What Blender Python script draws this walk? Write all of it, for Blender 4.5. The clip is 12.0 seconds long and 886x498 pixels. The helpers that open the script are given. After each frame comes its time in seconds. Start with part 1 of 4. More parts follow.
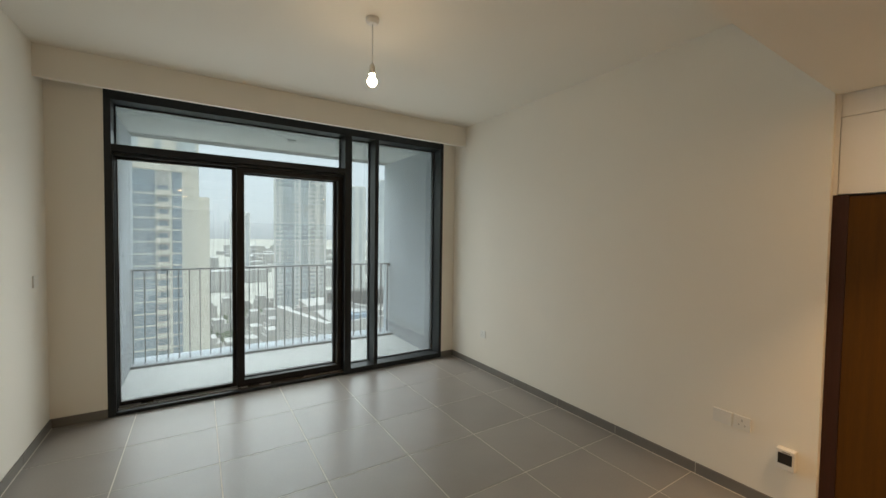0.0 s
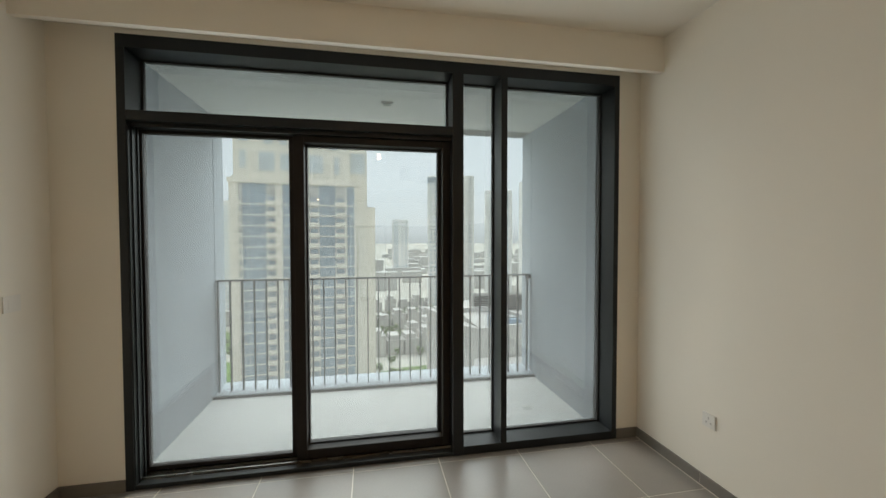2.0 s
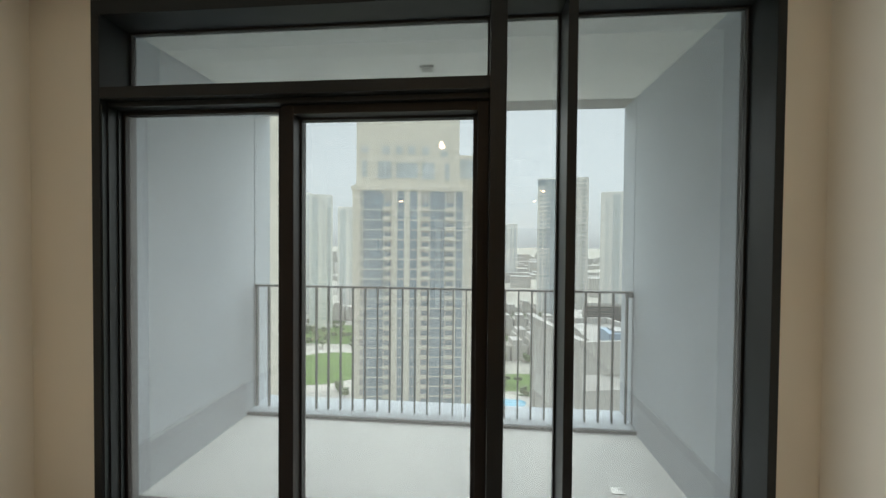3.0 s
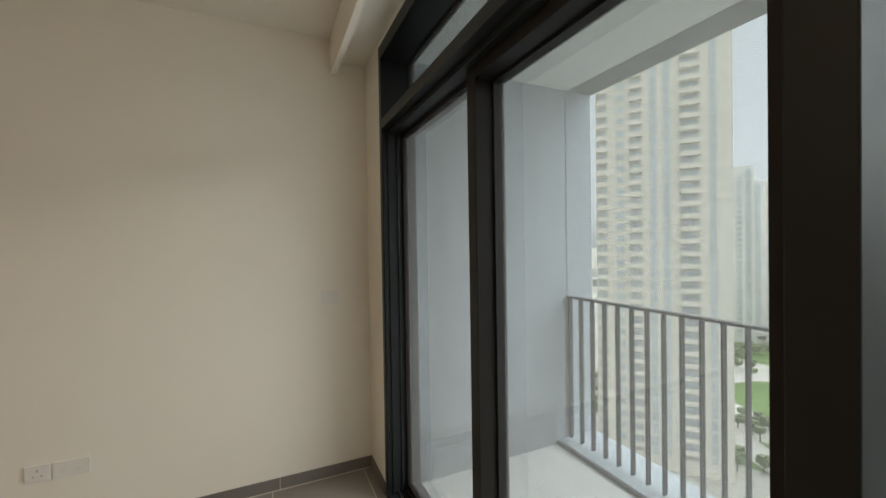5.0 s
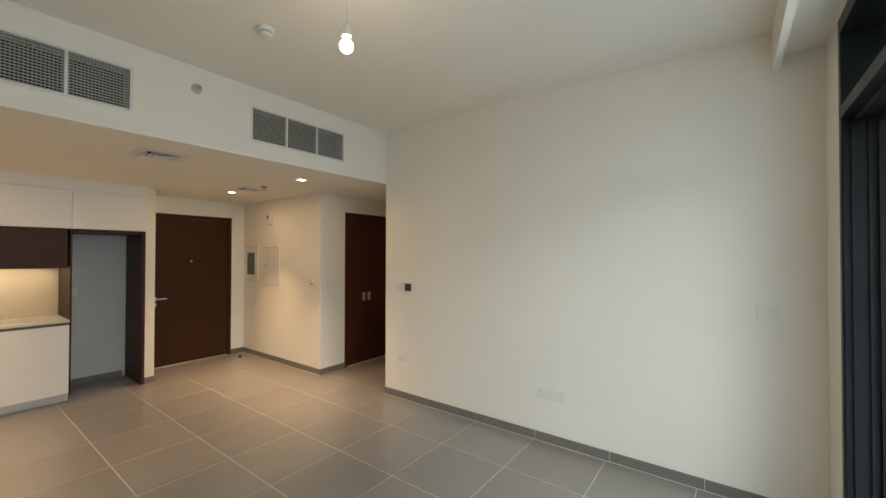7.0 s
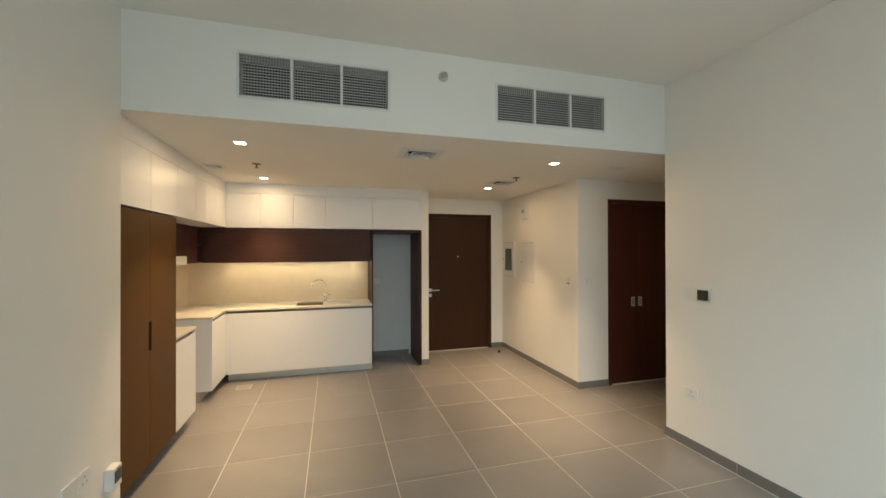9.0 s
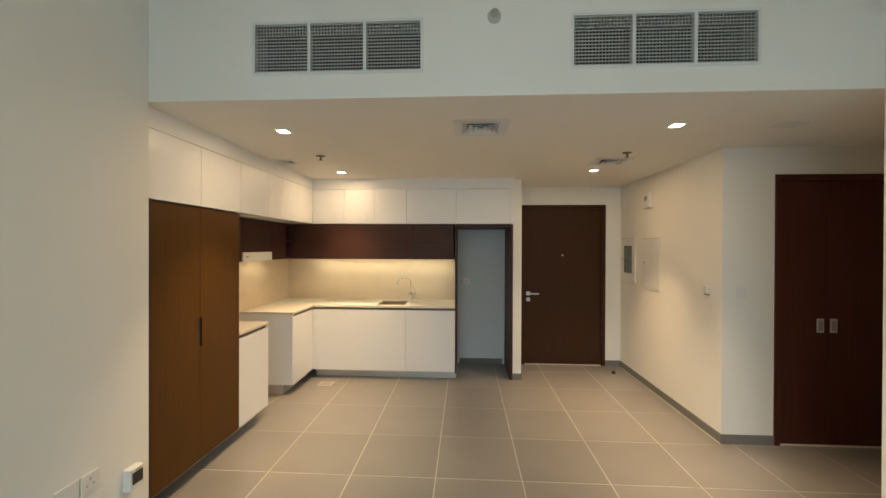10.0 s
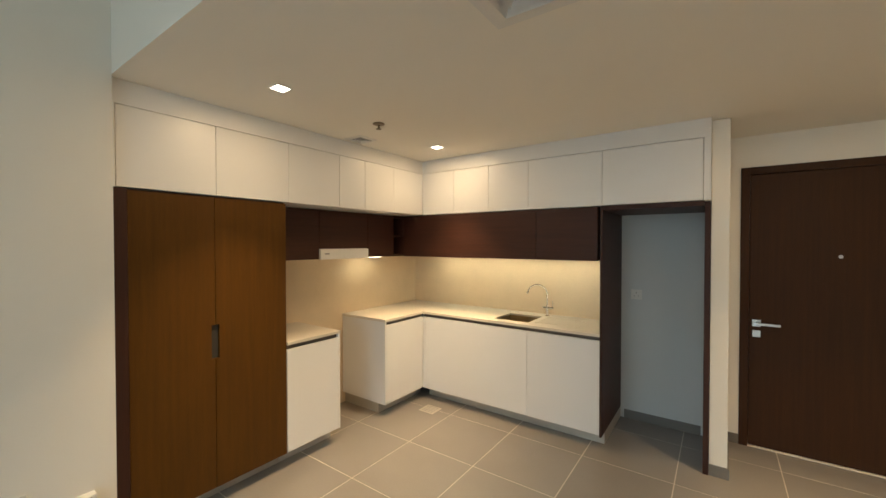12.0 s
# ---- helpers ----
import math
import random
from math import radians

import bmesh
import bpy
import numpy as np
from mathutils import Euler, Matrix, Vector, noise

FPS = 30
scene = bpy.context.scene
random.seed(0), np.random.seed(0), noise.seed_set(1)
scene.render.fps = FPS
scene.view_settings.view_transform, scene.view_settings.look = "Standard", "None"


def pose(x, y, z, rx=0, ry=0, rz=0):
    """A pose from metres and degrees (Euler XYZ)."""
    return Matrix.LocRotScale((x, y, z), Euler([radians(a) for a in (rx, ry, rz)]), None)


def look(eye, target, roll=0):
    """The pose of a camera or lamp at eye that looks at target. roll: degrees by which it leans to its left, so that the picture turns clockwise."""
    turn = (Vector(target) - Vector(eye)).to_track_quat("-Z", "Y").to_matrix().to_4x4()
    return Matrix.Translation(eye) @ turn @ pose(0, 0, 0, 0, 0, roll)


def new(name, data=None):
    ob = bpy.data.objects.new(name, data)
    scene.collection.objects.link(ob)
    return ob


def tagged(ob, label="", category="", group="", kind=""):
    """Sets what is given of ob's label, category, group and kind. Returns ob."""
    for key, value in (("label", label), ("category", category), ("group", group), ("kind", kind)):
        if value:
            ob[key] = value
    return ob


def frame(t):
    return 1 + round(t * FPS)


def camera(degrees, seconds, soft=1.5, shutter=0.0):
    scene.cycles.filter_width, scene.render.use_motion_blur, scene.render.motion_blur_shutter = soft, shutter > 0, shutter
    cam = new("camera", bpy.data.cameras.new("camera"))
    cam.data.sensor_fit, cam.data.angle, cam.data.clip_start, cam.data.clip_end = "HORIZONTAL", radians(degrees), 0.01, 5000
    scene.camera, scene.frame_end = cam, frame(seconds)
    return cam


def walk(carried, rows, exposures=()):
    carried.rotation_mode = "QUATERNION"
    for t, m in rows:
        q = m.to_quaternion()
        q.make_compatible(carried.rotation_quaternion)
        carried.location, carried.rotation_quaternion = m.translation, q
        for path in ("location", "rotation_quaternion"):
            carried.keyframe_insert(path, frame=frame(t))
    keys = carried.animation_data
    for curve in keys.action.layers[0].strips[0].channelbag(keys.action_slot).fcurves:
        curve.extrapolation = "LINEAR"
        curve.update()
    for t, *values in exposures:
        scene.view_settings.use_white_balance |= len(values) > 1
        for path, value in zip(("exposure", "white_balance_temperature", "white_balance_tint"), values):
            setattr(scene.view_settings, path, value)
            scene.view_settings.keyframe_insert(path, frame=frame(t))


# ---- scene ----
cam = camera(97.7, 12.0)
PATH = [
    (0, (1.020, -4.252, 1.590), (2.086, -2.562, 1.521), 0.8),
    (0.5, (1.172, -3.876, 1.578), (2.093, -2.102, 1.511), 0.5),
    (1, (1.385, -3.474, 1.560), (2.135, -1.620, 1.499), 0.2),
    (1.5, (1.627, -3.064, 1.553), (2.213, -1.152, 1.494), 0.1),
    (2, (1.828, -2.650, 1.550), (2.202, -0.686, 1.493), -0.1),
    (2.5, (2.033, -2.271, 1.556), (2.201, -0.279, 1.501), -0.3),
    (2.7, (2.176, -2.098, 1.55), (2.215, -0.099, 1.506), 0.1),
    (4.3, (2.612, -0.984, 1.5), (1.31, 0.534, 1.493), -0.9),
    (4.5, (2.625, -0.897, 1.493), (1.153, 0.457, 1.489), -1.1),
    (5, (2.694, -0.654, 1.557), (0.875, 0.178, 1.533), -0.9),
    (5.5, (2.792, -0.536, 1.542), (0.802, -0.336, 1.551), -0.8),
    (6, (2.97, -0.458, 1.555), (1.012, -0.862, 1.568), -0.5),
    (6.5, (3.079, -0.45, 1.557), (1.274, -1.311, 1.585), -0.1),
    (7, (3.139, -0.445, 1.577), (1.536, -1.641, 1.602), 0.1),
    (7.5, (3.193, -0.471, 1.567), (1.816, -1.922, 1.592), -0.1),
    (7.7, (3.187, -0.507, 1.574), (1.902, -2.039, 1.594), -0.1),
    (9.3, (2.531, -1.119, 1.556), (2.179, -3.088, 1.557), 0.0),
    (9.5, (2.407, -1.227, 1.567), (2.189, -3.215, 1.561), 0.1),
    (10, (2.103, -1.527, 1.564), (2.216, -3.524, 1.555), 0.2),
    (10.5, (1.895, -1.883, 1.574), (2.358, -3.828, 1.556), 0.2),
    (11, (1.677, -2.24, 1.551), (2.41, -4.101, 1.535), 0.0),
    (11.5, (1.539, -2.614, 1.562), (2.51, -4.362, 1.537), 0.1),
    (12, (1.491, -2.998, 1.557), (2.652, -4.626, 1.527), 0.0),
]
walk(cam, [(t, look(eye, target, roll)) for t, eye, target, roll in PATH], exposures=((0, 2.98, 6350, 5), (0.5, 2.88, 6350, 6), (1.5, 2.9, 6600, 7), (2.5, 2.94, 6650, 7), (4.5, 2.76, 6700, 8), (5.5, 3.0, 6700, 9), (6.5, 3.4, 6400, 7), (7.5, 3.44, 5450, 0), (9.5, 3.5, 5450, -1), (10.0, 3.48, 5450, -1), (11.0, 3.46, 5700, 2), (12, 3.42, 5450, -2)))

SKY, SUN, DOWN_W, SPILL_W, BULB_W, STRIP_W, DAY_W = 0.095, 2.6, 1.05, 0.52, 10.0, 2.4, 1.9

# ---- world and sun ----
world = bpy.data.worlds.new("hazy_sky")
scene.world = world
world.use_nodes = True
wn = world.node_tree
wn.nodes.clear()
w_out = wn.nodes.new("ShaderNodeOutputWorld")
w_bg = wn.nodes.new("ShaderNodeBackground")
w_sky = wn.nodes.new("ShaderNodeTexSky")
w_sky.sky_type = "NISHITA"
w_sky.sun_disc = False
w_sky.sun_elevation = radians(58)
w_sky.sun_rotation = radians(11)
w_sky.dust_density = 2.0
w_sky.air_density = 1.0
w_sky.ozone_density = 1.0
w_sky.altitude = 60
w_hsv = wn.nodes.new("ShaderNodeHueSaturation")
w_hsv.inputs["Saturation"].default_value = 0.10
wn.links.new(w_sky.outputs[0], w_hsv.inputs["Color"])
w_mix = wn.nodes.new("ShaderNodeMix")
w_mix.data_type = "RGBA"
w_mix.inputs["Factor"].default_value = 0.6
w_mix.inputs["B"].default_value = (3.4, 3.42, 3.36, 1)
wn.links.new(w_hsv.outputs[0], w_mix.inputs["A"])
wn.links.new(w_mix.outputs["Result"], w_bg.inputs["Color"])
w_bg.inputs["Strength"].default_value = SKY
wn.links.new(w_bg.outputs[0], w_out.inputs[0])

sun = new("sun", bpy.data.lights.new("sun", "SUN"))
sun.data.energy = SUN
sun.data.angle = radians(120)
sun.data.color = (1.0, 0.96, 0.9)
sun.matrix_world = look((12, 60, 100), (0, 0, 0))

# the sky's light through the balcony window
daylight = new("window_daylight", bpy.data.lights.new("window_daylight", "AREA"))
daylight.data.shape, daylight.data.size, daylight.data.size_y = "RECTANGLE", 3.2, 2.5
daylight.data.energy, daylight.data.color = DAY_W, (0.96, 0.98, 0.97)
daylight.matrix_world = look((2.02, -0.012, 1.40), (2.02, -3.0, 1.35))

WARM = (1.0, 0.60, 0.29)


# ---- materials ----
def mat(name, color, rough=0.6, metal=0.0, var=0.06, scale=3.0, bump=0.0, bscale=180.0, spec=0.5, fine=0.03, rvar=0.08, stretch=None, island=0.0):
    """A painted, stone, metal or wooden surface with grain at two scales."""
    m = bpy.data.materials.new(name)
    m.use_nodes = True
    t = m.node_tree
    b = t.nodes["Principled BSDF"]
    co = t.nodes.new("ShaderNodeTexCoord")
    mp = t.nodes.new("ShaderNodeMapping")
    if stretch:
        mp.inputs["Scale"].default_value = stretch
    t.links.new(co.outputs["Object"], mp.inputs["Vector"])
    n1 = t.nodes.new("ShaderNodeTexNoise")
    n1.inputs["Scale"].default_value = scale
    n1.inputs["Detail"].default_value = 4
    n2 = t.nodes.new("ShaderNodeTexNoise")
    n2.inputs["Scale"].default_value = bscale
    n2.inputs["Detail"].default_value = 3
    for n in (n1, n2):
        t.links.new(mp.outputs[0], n.inputs["Vector"])
    r1 = t.nodes.new("ShaderNodeMapRange")
    r1.inputs["To Min"].default_value, r1.inputs["To Max"].default_value = 1 - var * 2, 1 + var * 2
    t.links.new(n1.outputs["Fac"], r1.inputs["Value"])
    r2 = t.nodes.new("ShaderNodeMapRange")
    r2.inputs["To Min"].default_value, r2.inputs["To Max"].default_value = 1 - fine * 2, 1 + fine * 2
    t.links.new(n2.outputs["Fac"], r2.inputs["Value"])
    mu = t.nodes.new("ShaderNodeMath")
    mu.operation = "MULTIPLY"
    t.links.new(r1.outputs[0], mu.inputs[0])
    t.links.new(r2.outputs[0], mu.inputs[1])
    fac = mu
    if island:
        ob = t.nodes.new("ShaderNodeObjectInfo")
        r3 = t.nodes.new("ShaderNodeMapRange")
        r3.inputs["To Min"].default_value, r3.inputs["To Max"].default_value = 1 - island, 1 + island
        t.links.new(ob.outputs["Random"], r3.inputs["Value"])
        m2 = t.nodes.new("ShaderNodeMath")
        m2.operation = "MULTIPLY"
        t.links.new(mu.outputs[0], m2.inputs[0])
        t.links.new(r3.outputs[0], m2.inputs[1])
        fac = m2
    vm = t.nodes.new("ShaderNodeVectorMath")
    vm.operation = "SCALE"
    vm.inputs[0].default_value = color
    t.links.new(fac.outputs[0], vm.inputs["Scale"])
    t.links.new(vm.outputs[0], b.inputs["Base Color"])
    rr = t.nodes.new("ShaderNodeMapRange")
    rr.inputs["To Min"].default_value, rr.inputs["To Max"].default_value = max(0.02, rough - rvar), min(1, rough + rvar)
    t.links.new(n1.outputs["Fac"], rr.inputs["Value"])
    t.links.new(rr.outputs[0], b.inputs["Roughness"])
    b.inputs["Metallic"].default_value = metal
    b.inputs["Specular IOR Level"].default_value = spec
    if bump:
        bp = t.nodes.new("ShaderNodeBump")
        bp.inputs["Strength"].default_value = bump
        bp.inputs["Distance"].default_value = 0.002
        t.links.new(n2.outputs["Fac"], bp.inputs["Height"])
        t.links.new(bp.outputs[0], b.inputs["Normal"])
    return m


def glow(name, color, strength):
    m = bpy.data.materials.new(name)
    m.use_nodes = True
    b = m.node_tree.nodes["Principled BSDF"]
    b.inputs["Base Color"].default_value = (0.8, 0.8, 0.8, 1)
    b.inputs["Emission Color"].default_value = (*color, 1)
    b.inputs["Emission Strength"].default_value = strength
    return m


def glass(name, color=(0.435, 0.468, 0.485), haze_film=0.042):
    """Clear float glass: a thin sheet that lets light straight through and mirrors by its Fresnel, with a translucent
    film added to imitate haze outside.
    """
    m = bpy.data.materials.new(name)
    m.use_nodes = True
    t = m.node_tree
    t.nodes.clear()
    out = t.nodes.new("ShaderNodeOutputMaterial")
    tr = t.nodes.new("ShaderNodeBsdfTransparent")
    tr.inputs[0].default_value = (*color, 1)
    gl = t.nodes.new("ShaderNodeBsdfGlossy")
    gl.inputs["Roughness"].default_value = 0.01
    lw = t.nodes.new("ShaderNodeLayerWeight")
    lw.inputs["Blend"].default_value = 0.5
    pw = t.nodes.new("ShaderNodeMath")
    pw.operation = "POWER"
    pw.inputs[1].default_value = 5.0
    t.links.new(lw.outputs["Facing"], pw.inputs[0])
    fr = t.nodes.new("ShaderNodeMapRange")
    fr.inputs["To Min"].default_value, fr.inputs["To Max"].default_value = 0.04, 0.95
    t.links.new(pw.outputs[0], fr.inputs["Value"])
    mx = t.nodes.new("ShaderNodeMixShader")
    t.links.new(fr.outputs[0], mx.inputs[0])
    t.links.new(tr.outputs[0], mx.inputs[1])
    t.links.new(gl.outputs[0], mx.inputs[2])
    df = t.nodes.new("ShaderNodeBsdfTranslucent")
    df.inputs[0].default_value = (0.8, 0.82, 0.82, 1)
    nz = t.nodes.new("ShaderNodeTexNoise")
    nz.inputs["Scale"].default_value = 2.5
    nz.inputs["Detail"].default_value = 6
    rg = t.nodes.new("ShaderNodeMapRange")
    rg.inputs["To Min"].default_value, rg.inputs["To Max"].default_value = haze_film * 0.5, haze_film * 1.5
    t.links.new(nz.outputs["Fac"], rg.inputs["Value"])
    m2 = t.nodes.new("ShaderNodeMixShader")
    t.links.new(rg.outputs[0], m2.inputs[0])
    t.links.new(mx.outputs[0], m2.inputs[1])
    t.links.new(df.outputs[0], m2.inputs[2])
    t.links.new(m2.outputs[0], out.inputs[0])
    return m


WALL = mat("wall_paint", (0.80, 0.77, 0.695), 0.75, var=0.022, scale=1.2, bump=0.12, bscale=260, fine=0.012)
CEIL = mat("ceiling_paint", (0.80, 0.77, 0.695), 0.85, var=0.012, scale=1.0, bump=0.08, bscale=220, fine=0.01)
TILE = mat("floor_tile", (0.228, 0.212, 0.195), 0.325, var=0.10, scale=2.2, bump=0.06, bscale=90, fine=0.05, rvar=0.07, island=0.06, spec=0.8)
GROUT = mat("grout", (0.66, 0.61, 0.54), 0.9, var=0.08, scale=6, bump=0.2, bscale=400)
SKIRT = mat("skirting_tile", (0.165, 0.155, 0.14), 0.45, var=0.08, scale=3, fine=0.04)
FRAME = mat("window_metal", (0.012, 0.015, 0.017), 0.42, spec=0.35, var=0.05, scale=5, metal=0.0, fine=0.04)
DOORM = mat("door_metal", (0.0135, 0.0110, 0.0098), 0.5, spec=0.3, var=0.05, scale=5, fine=0.04)
REVEAL = mat("rail_metal", (0.016, 0.020, 0.022), 0.5, var=0.08, scale=8, metal=0.2)
GASKET = mat("gasket_rubber", (0.012, 0.012, 0.013), 0.6, var=0.05)
GLASS = glass("window_glass")
BALC = mat("balcony_render", (0.50, 0.545, 0.59), 0.85, var=0.03, scale=1.5, bump=0.0, bscale=300)
SOFFIT = mat("balcony_soffit", (0.92, 0.92, 0.895), 0.85, var=0.02, scale=1.5, bump=0.0, bscale=300)
BALC_BAND = mat("balcony_band", (0.40, 0.43, 0.46), 0.85, var=0.05, scale=2.0, bump=0.2, bscale=300)
BALC_FLOOR = mat("balcony_screed", (0.82, 0.81, 0.78), 0.7, var=0.05, scale=2.0, bump=0.15, bscale=200, island=0.03)
CONC = mat("raw_concrete", (0.34, 0.34, 0.33), 0.9, var=0.12, scale=5.0, bump=0.3, bscale=120)
LACQ = mat("white_lacquer", (0.79, 0.785, 0.77), 0.36, var=0.012, scale=1.5, fine=0.008)
OAK = mat("stained_oak", (0.080, 0.033, 0.0016), 0.5, spec=0.2, var=0.16, scale=5.0, bump=0.3, bscale=60, fine=0.11, stretch=(9, 9, 0.35))
WENGE = mat("wenge_veneer", (0.042, 0.016, 0.010), 0.5, spec=0.3, var=0.20, scale=5.0, bump=0.3, bscale=60, fine=0.12, stretch=(9, 9, 0.35))
WENGE_H = mat("wenge_veneer_level", (0.045, 0.016, 0.009), 0.5, spec=0.3, var=0.20, scale=5.0, bump=0.3, bscale=60, fine=0.12, stretch=(0.35, 0.35, 9))
DOORW = mat("door_veneer", (0.040, 0.0155, 0.004), 0.55, spec=0.2, var=0.2, scale=5.0, bump=0.3, bscale=60, fine=0.14, stretch=(9, 9, 0.3))
CLOSET = mat("closet_veneer", (0.060, 0.016, 0.008), 0.5, spec=0.3, var=0.2, scale=5.0, bump=0.3, bscale=60, fine=0.12, stretch=(9, 9, 0.3))
STONE = mat("worktop_quartz", (0.70, 0.64, 0.54), 0.38, var=0.04, scale=9.0, fine=0.06)
SPLASH = mat("splash_quartz", (0.73, 0.59, 0.40), 0.38, var=0.035, scale=6.0, fine=0.05)
PLINTH = mat("plinth_metal", (0.56, 0.53, 0.47), 0.4, var=0.05, metal=0.5)
STEEL = mat("brushed_steel", (0.55, 0.54, 0.51), 0.28, metal=1.0, var=0.05, fine=0.06, bscale=400)
GRIP = mat("grip_channel", (0.13, 0.11, 0.09), 0.45, var=0.05, metal=0.4)
# plain steel; the splashback's golden reflection is put into its colour
BOWL = mat("sink_steel_gold_reflection", (0.50, 0.41, 0.24), 0.3, metal=1.0, var=0.05, fine=0.06, bscale=300)
BRASS = mat("dull_brass", (0.20, 0.155, 0.09), 0.4, metal=0.6, var=0.06)
CHROME = mat("chrome", (0.86, 0.85, 0.83), 0.22, metal=1.0, var=0.02)
PLASTIC = mat("white_plastic", (0.74, 0.73, 0.69), 0.35, var=0.01)
PIN = mat("socket_shutter", (0.46, 0.45, 0.43), 0.5, var=0.03)
GREYP = mat("grey_plastic", (0.28, 0.28, 0.28), 0.4, var=0.03)
DARKP = mat("dark_plastic", (0.02, 0.018, 0.016), 0.3, var=0.03)
# set-back grille blades, with their shade put into a darker colour
BLADE = mat("blade_shaded", (0.27, 0.275, 0.255), 0.6, var=0.05, metal=0.2)
VENT = mat("vent_metal", (0.52, 0.52, 0.48), 0.5, var=0.04, metal=0.2)
VENTW = mat("vent_white", (0.70, 0.69, 0.66), 0.5, var=0.02)
DUCT = mat("duct_black", (0.015, 0.015, 0.014), 0.9, var=0.1)
HOLE = mat("slot_dark", (0.03, 0.028, 0.025), 0.8, var=0.05)
PANELG = mat("panel_window", (0.05, 0.075, 0.055), 0.12, var=0.1, scale=6)
NICHE = mat("niche_paint", (0.60, 0.62, 0.62), 0.75, var=0.02, scale=1.5, bump=0.1, bscale=250)
BULB = glow("bulb_light", (1.0, 0.70, 0.42), BULB_W)
LAMP = glow("downlight_light", (1.0, 0.80, 0.58), 1.6)
STRIP = glow("strip_light", (1.0, 0.76, 0.45), STRIP_W)


# ---- mesh helpers ----
ROOT = {}


def box(bm, x0, x1, y0, y1, z0, z1):
    v = [bm.verts.new(p) for p in ((x0, y0, z0), (x1, y0, z0), (x1, y1, z0), (x0, y1, z0), (x0, y0, z1), (x1, y0, z1), (x1, y1, z1), (x0, y1, z1))]
    for f in ((3, 2, 1, 0), (4, 5, 6, 7), (0, 1, 5, 4), (1, 2, 6, 5), (2, 3, 7, 6), (3, 0, 4, 7)):
        bm.faces.new([v[i] for i in f])
    return v


def boxes(*dims, bevel=0.0):
    bm = bmesh.new()
    for d in dims:
        box(bm, *d)
    if bevel:
        bmesh.ops.bevel(bm, geom=bm.edges[:], offset=bevel, segments=2, affect="EDGES", profile=0.6)
    return bm


def rod(bm, a, b, r, n=12, r2=None):
    """A round bar or cone from a to b."""
    a, b = Vector(a), Vector(b)
    q = (b - a).to_track_quat("Z", "Y").to_matrix()
    r2 = r if r2 is None else r2
    rings = []
    for p, rad in ((a, r), (b, r2)):
        rings.append([bm.verts.new(p + q @ Vector((rad * math.cos(2 * math.pi * i / n), rad * math.sin(2 * math.pi * i / n), 0))) for i in range(n)])
    for i in range(n):
        bm.faces.new((rings[0][i], rings[0][(i + 1) % n], rings[1][(i + 1) % n], rings[1][i]))
    bm.faces.new(rings[0][::-1])
    bm.faces.new(rings[1])


def lathe(bm, x, y, rows, n=20):
    """A turned shape about the upright through x, y; rows of radius and height."""
    rings = [[bm.verts.new((x + r * math.cos(2 * math.pi * i / n), y + r * math.sin(2 * math.pi * i / n), z)) for i in range(n)] for r, z in rows]
    for a, b in zip(rings, rings[1:]):
        for i in range(n):
            bm.faces.new((a[i], a[(i + 1) % n], b[(i + 1) % n], b[i]))
    bm.faces.new(rings[0][::-1])
    bm.faces.new(rings[-1])


def pierced(xs, zs, holes, y0, y1):
    """A wall slab between y0 and y1, with the named cells of its grid left open."""
    bm, made = bmesh.new(), {}

    def v(i, k, y):
        if (i, k, y) not in made:
            made[i, k, y] = bm.verts.new((xs[i], y, zs[k]))
        return made[i, k, y]

    def full(i, k):
        return 0 <= i < len(xs) - 1 and 0 <= k < len(zs) - 1 and (i, k) not in holes
    for i in range(len(xs) - 1):
        for k in range(len(zs) - 1):
            if not full(i, k):
                continue
            for y in (y0, y1):
                bm.faces.new([v(a, b, y) for a, b in ((i, k), (i + 1, k), (i + 1, k + 1), (i, k + 1))])
            for di, dk, (a, b), (c, d) in ((-1, 0, (i, k), (i, k + 1)), (1, 0, (i + 1, k), (i + 1, k + 1)), (0, -1, (i, k), (i + 1, k)), (0, 1, (i, k + 1), (i + 1, k + 1))):
                if not full(i + di, k + dk):
                    bm.faces.new((v(a, b, y0), v(c, d, y0), v(c, d, y1), v(a, b, y1)))
    return bm


def outline_x(x0, x1, pts, bevel=0.0008):
    """A flat board between x0 and x1 with the outline pts of y and z."""
    bm = bmesh.new()
    a = [bm.verts.new((x0, y, z)) for y, z in pts]
    b = [bm.verts.new((x1, y, z)) for y, z in pts]
    bm.faces.new(a)
    bm.faces.new(b[::-1])
    n = len(pts)
    for i in range(n):
        bm.faces.new((a[i], b[i], b[(i + 1) % n], a[(i + 1) % n]))
    return bm


def mesh_of(name, bm, material, shift=Vector((0, 0, 0)), smooth=False):
    bmesh.ops.recalc_face_normals(bm, faces=bm.faces[:])
    bmesh.ops.translate(bm, verts=bm.verts[:], vec=-shift)
    me = bpy.data.meshes.new(name)
    bm.to_mesh(me)
    bm.free()
    me.materials.append(material)
    if smooth:
        for p in me.polygons:
            p.use_smooth = True
    return me


def thing(name, at, label, category, group="", kind=""):
    """An Empty at the base of a thing, to hold its parts."""
    ob = new(name)
    ob.location = at
    ob.empty_display_size = 0.1
    ROOT[ob.name] = Vector(at)
    return tagged(ob, label, category, group, kind)


def part(name, bm, material, parent, label="", smooth=False):
    shift = ROOT[parent.name]
    ob = new(name, mesh_of(name, bm, material, shift, smooth))
    ob.parent = parent
    ROOT[ob.name] = shift
    if label:
        tagged(ob, label)
    return ob


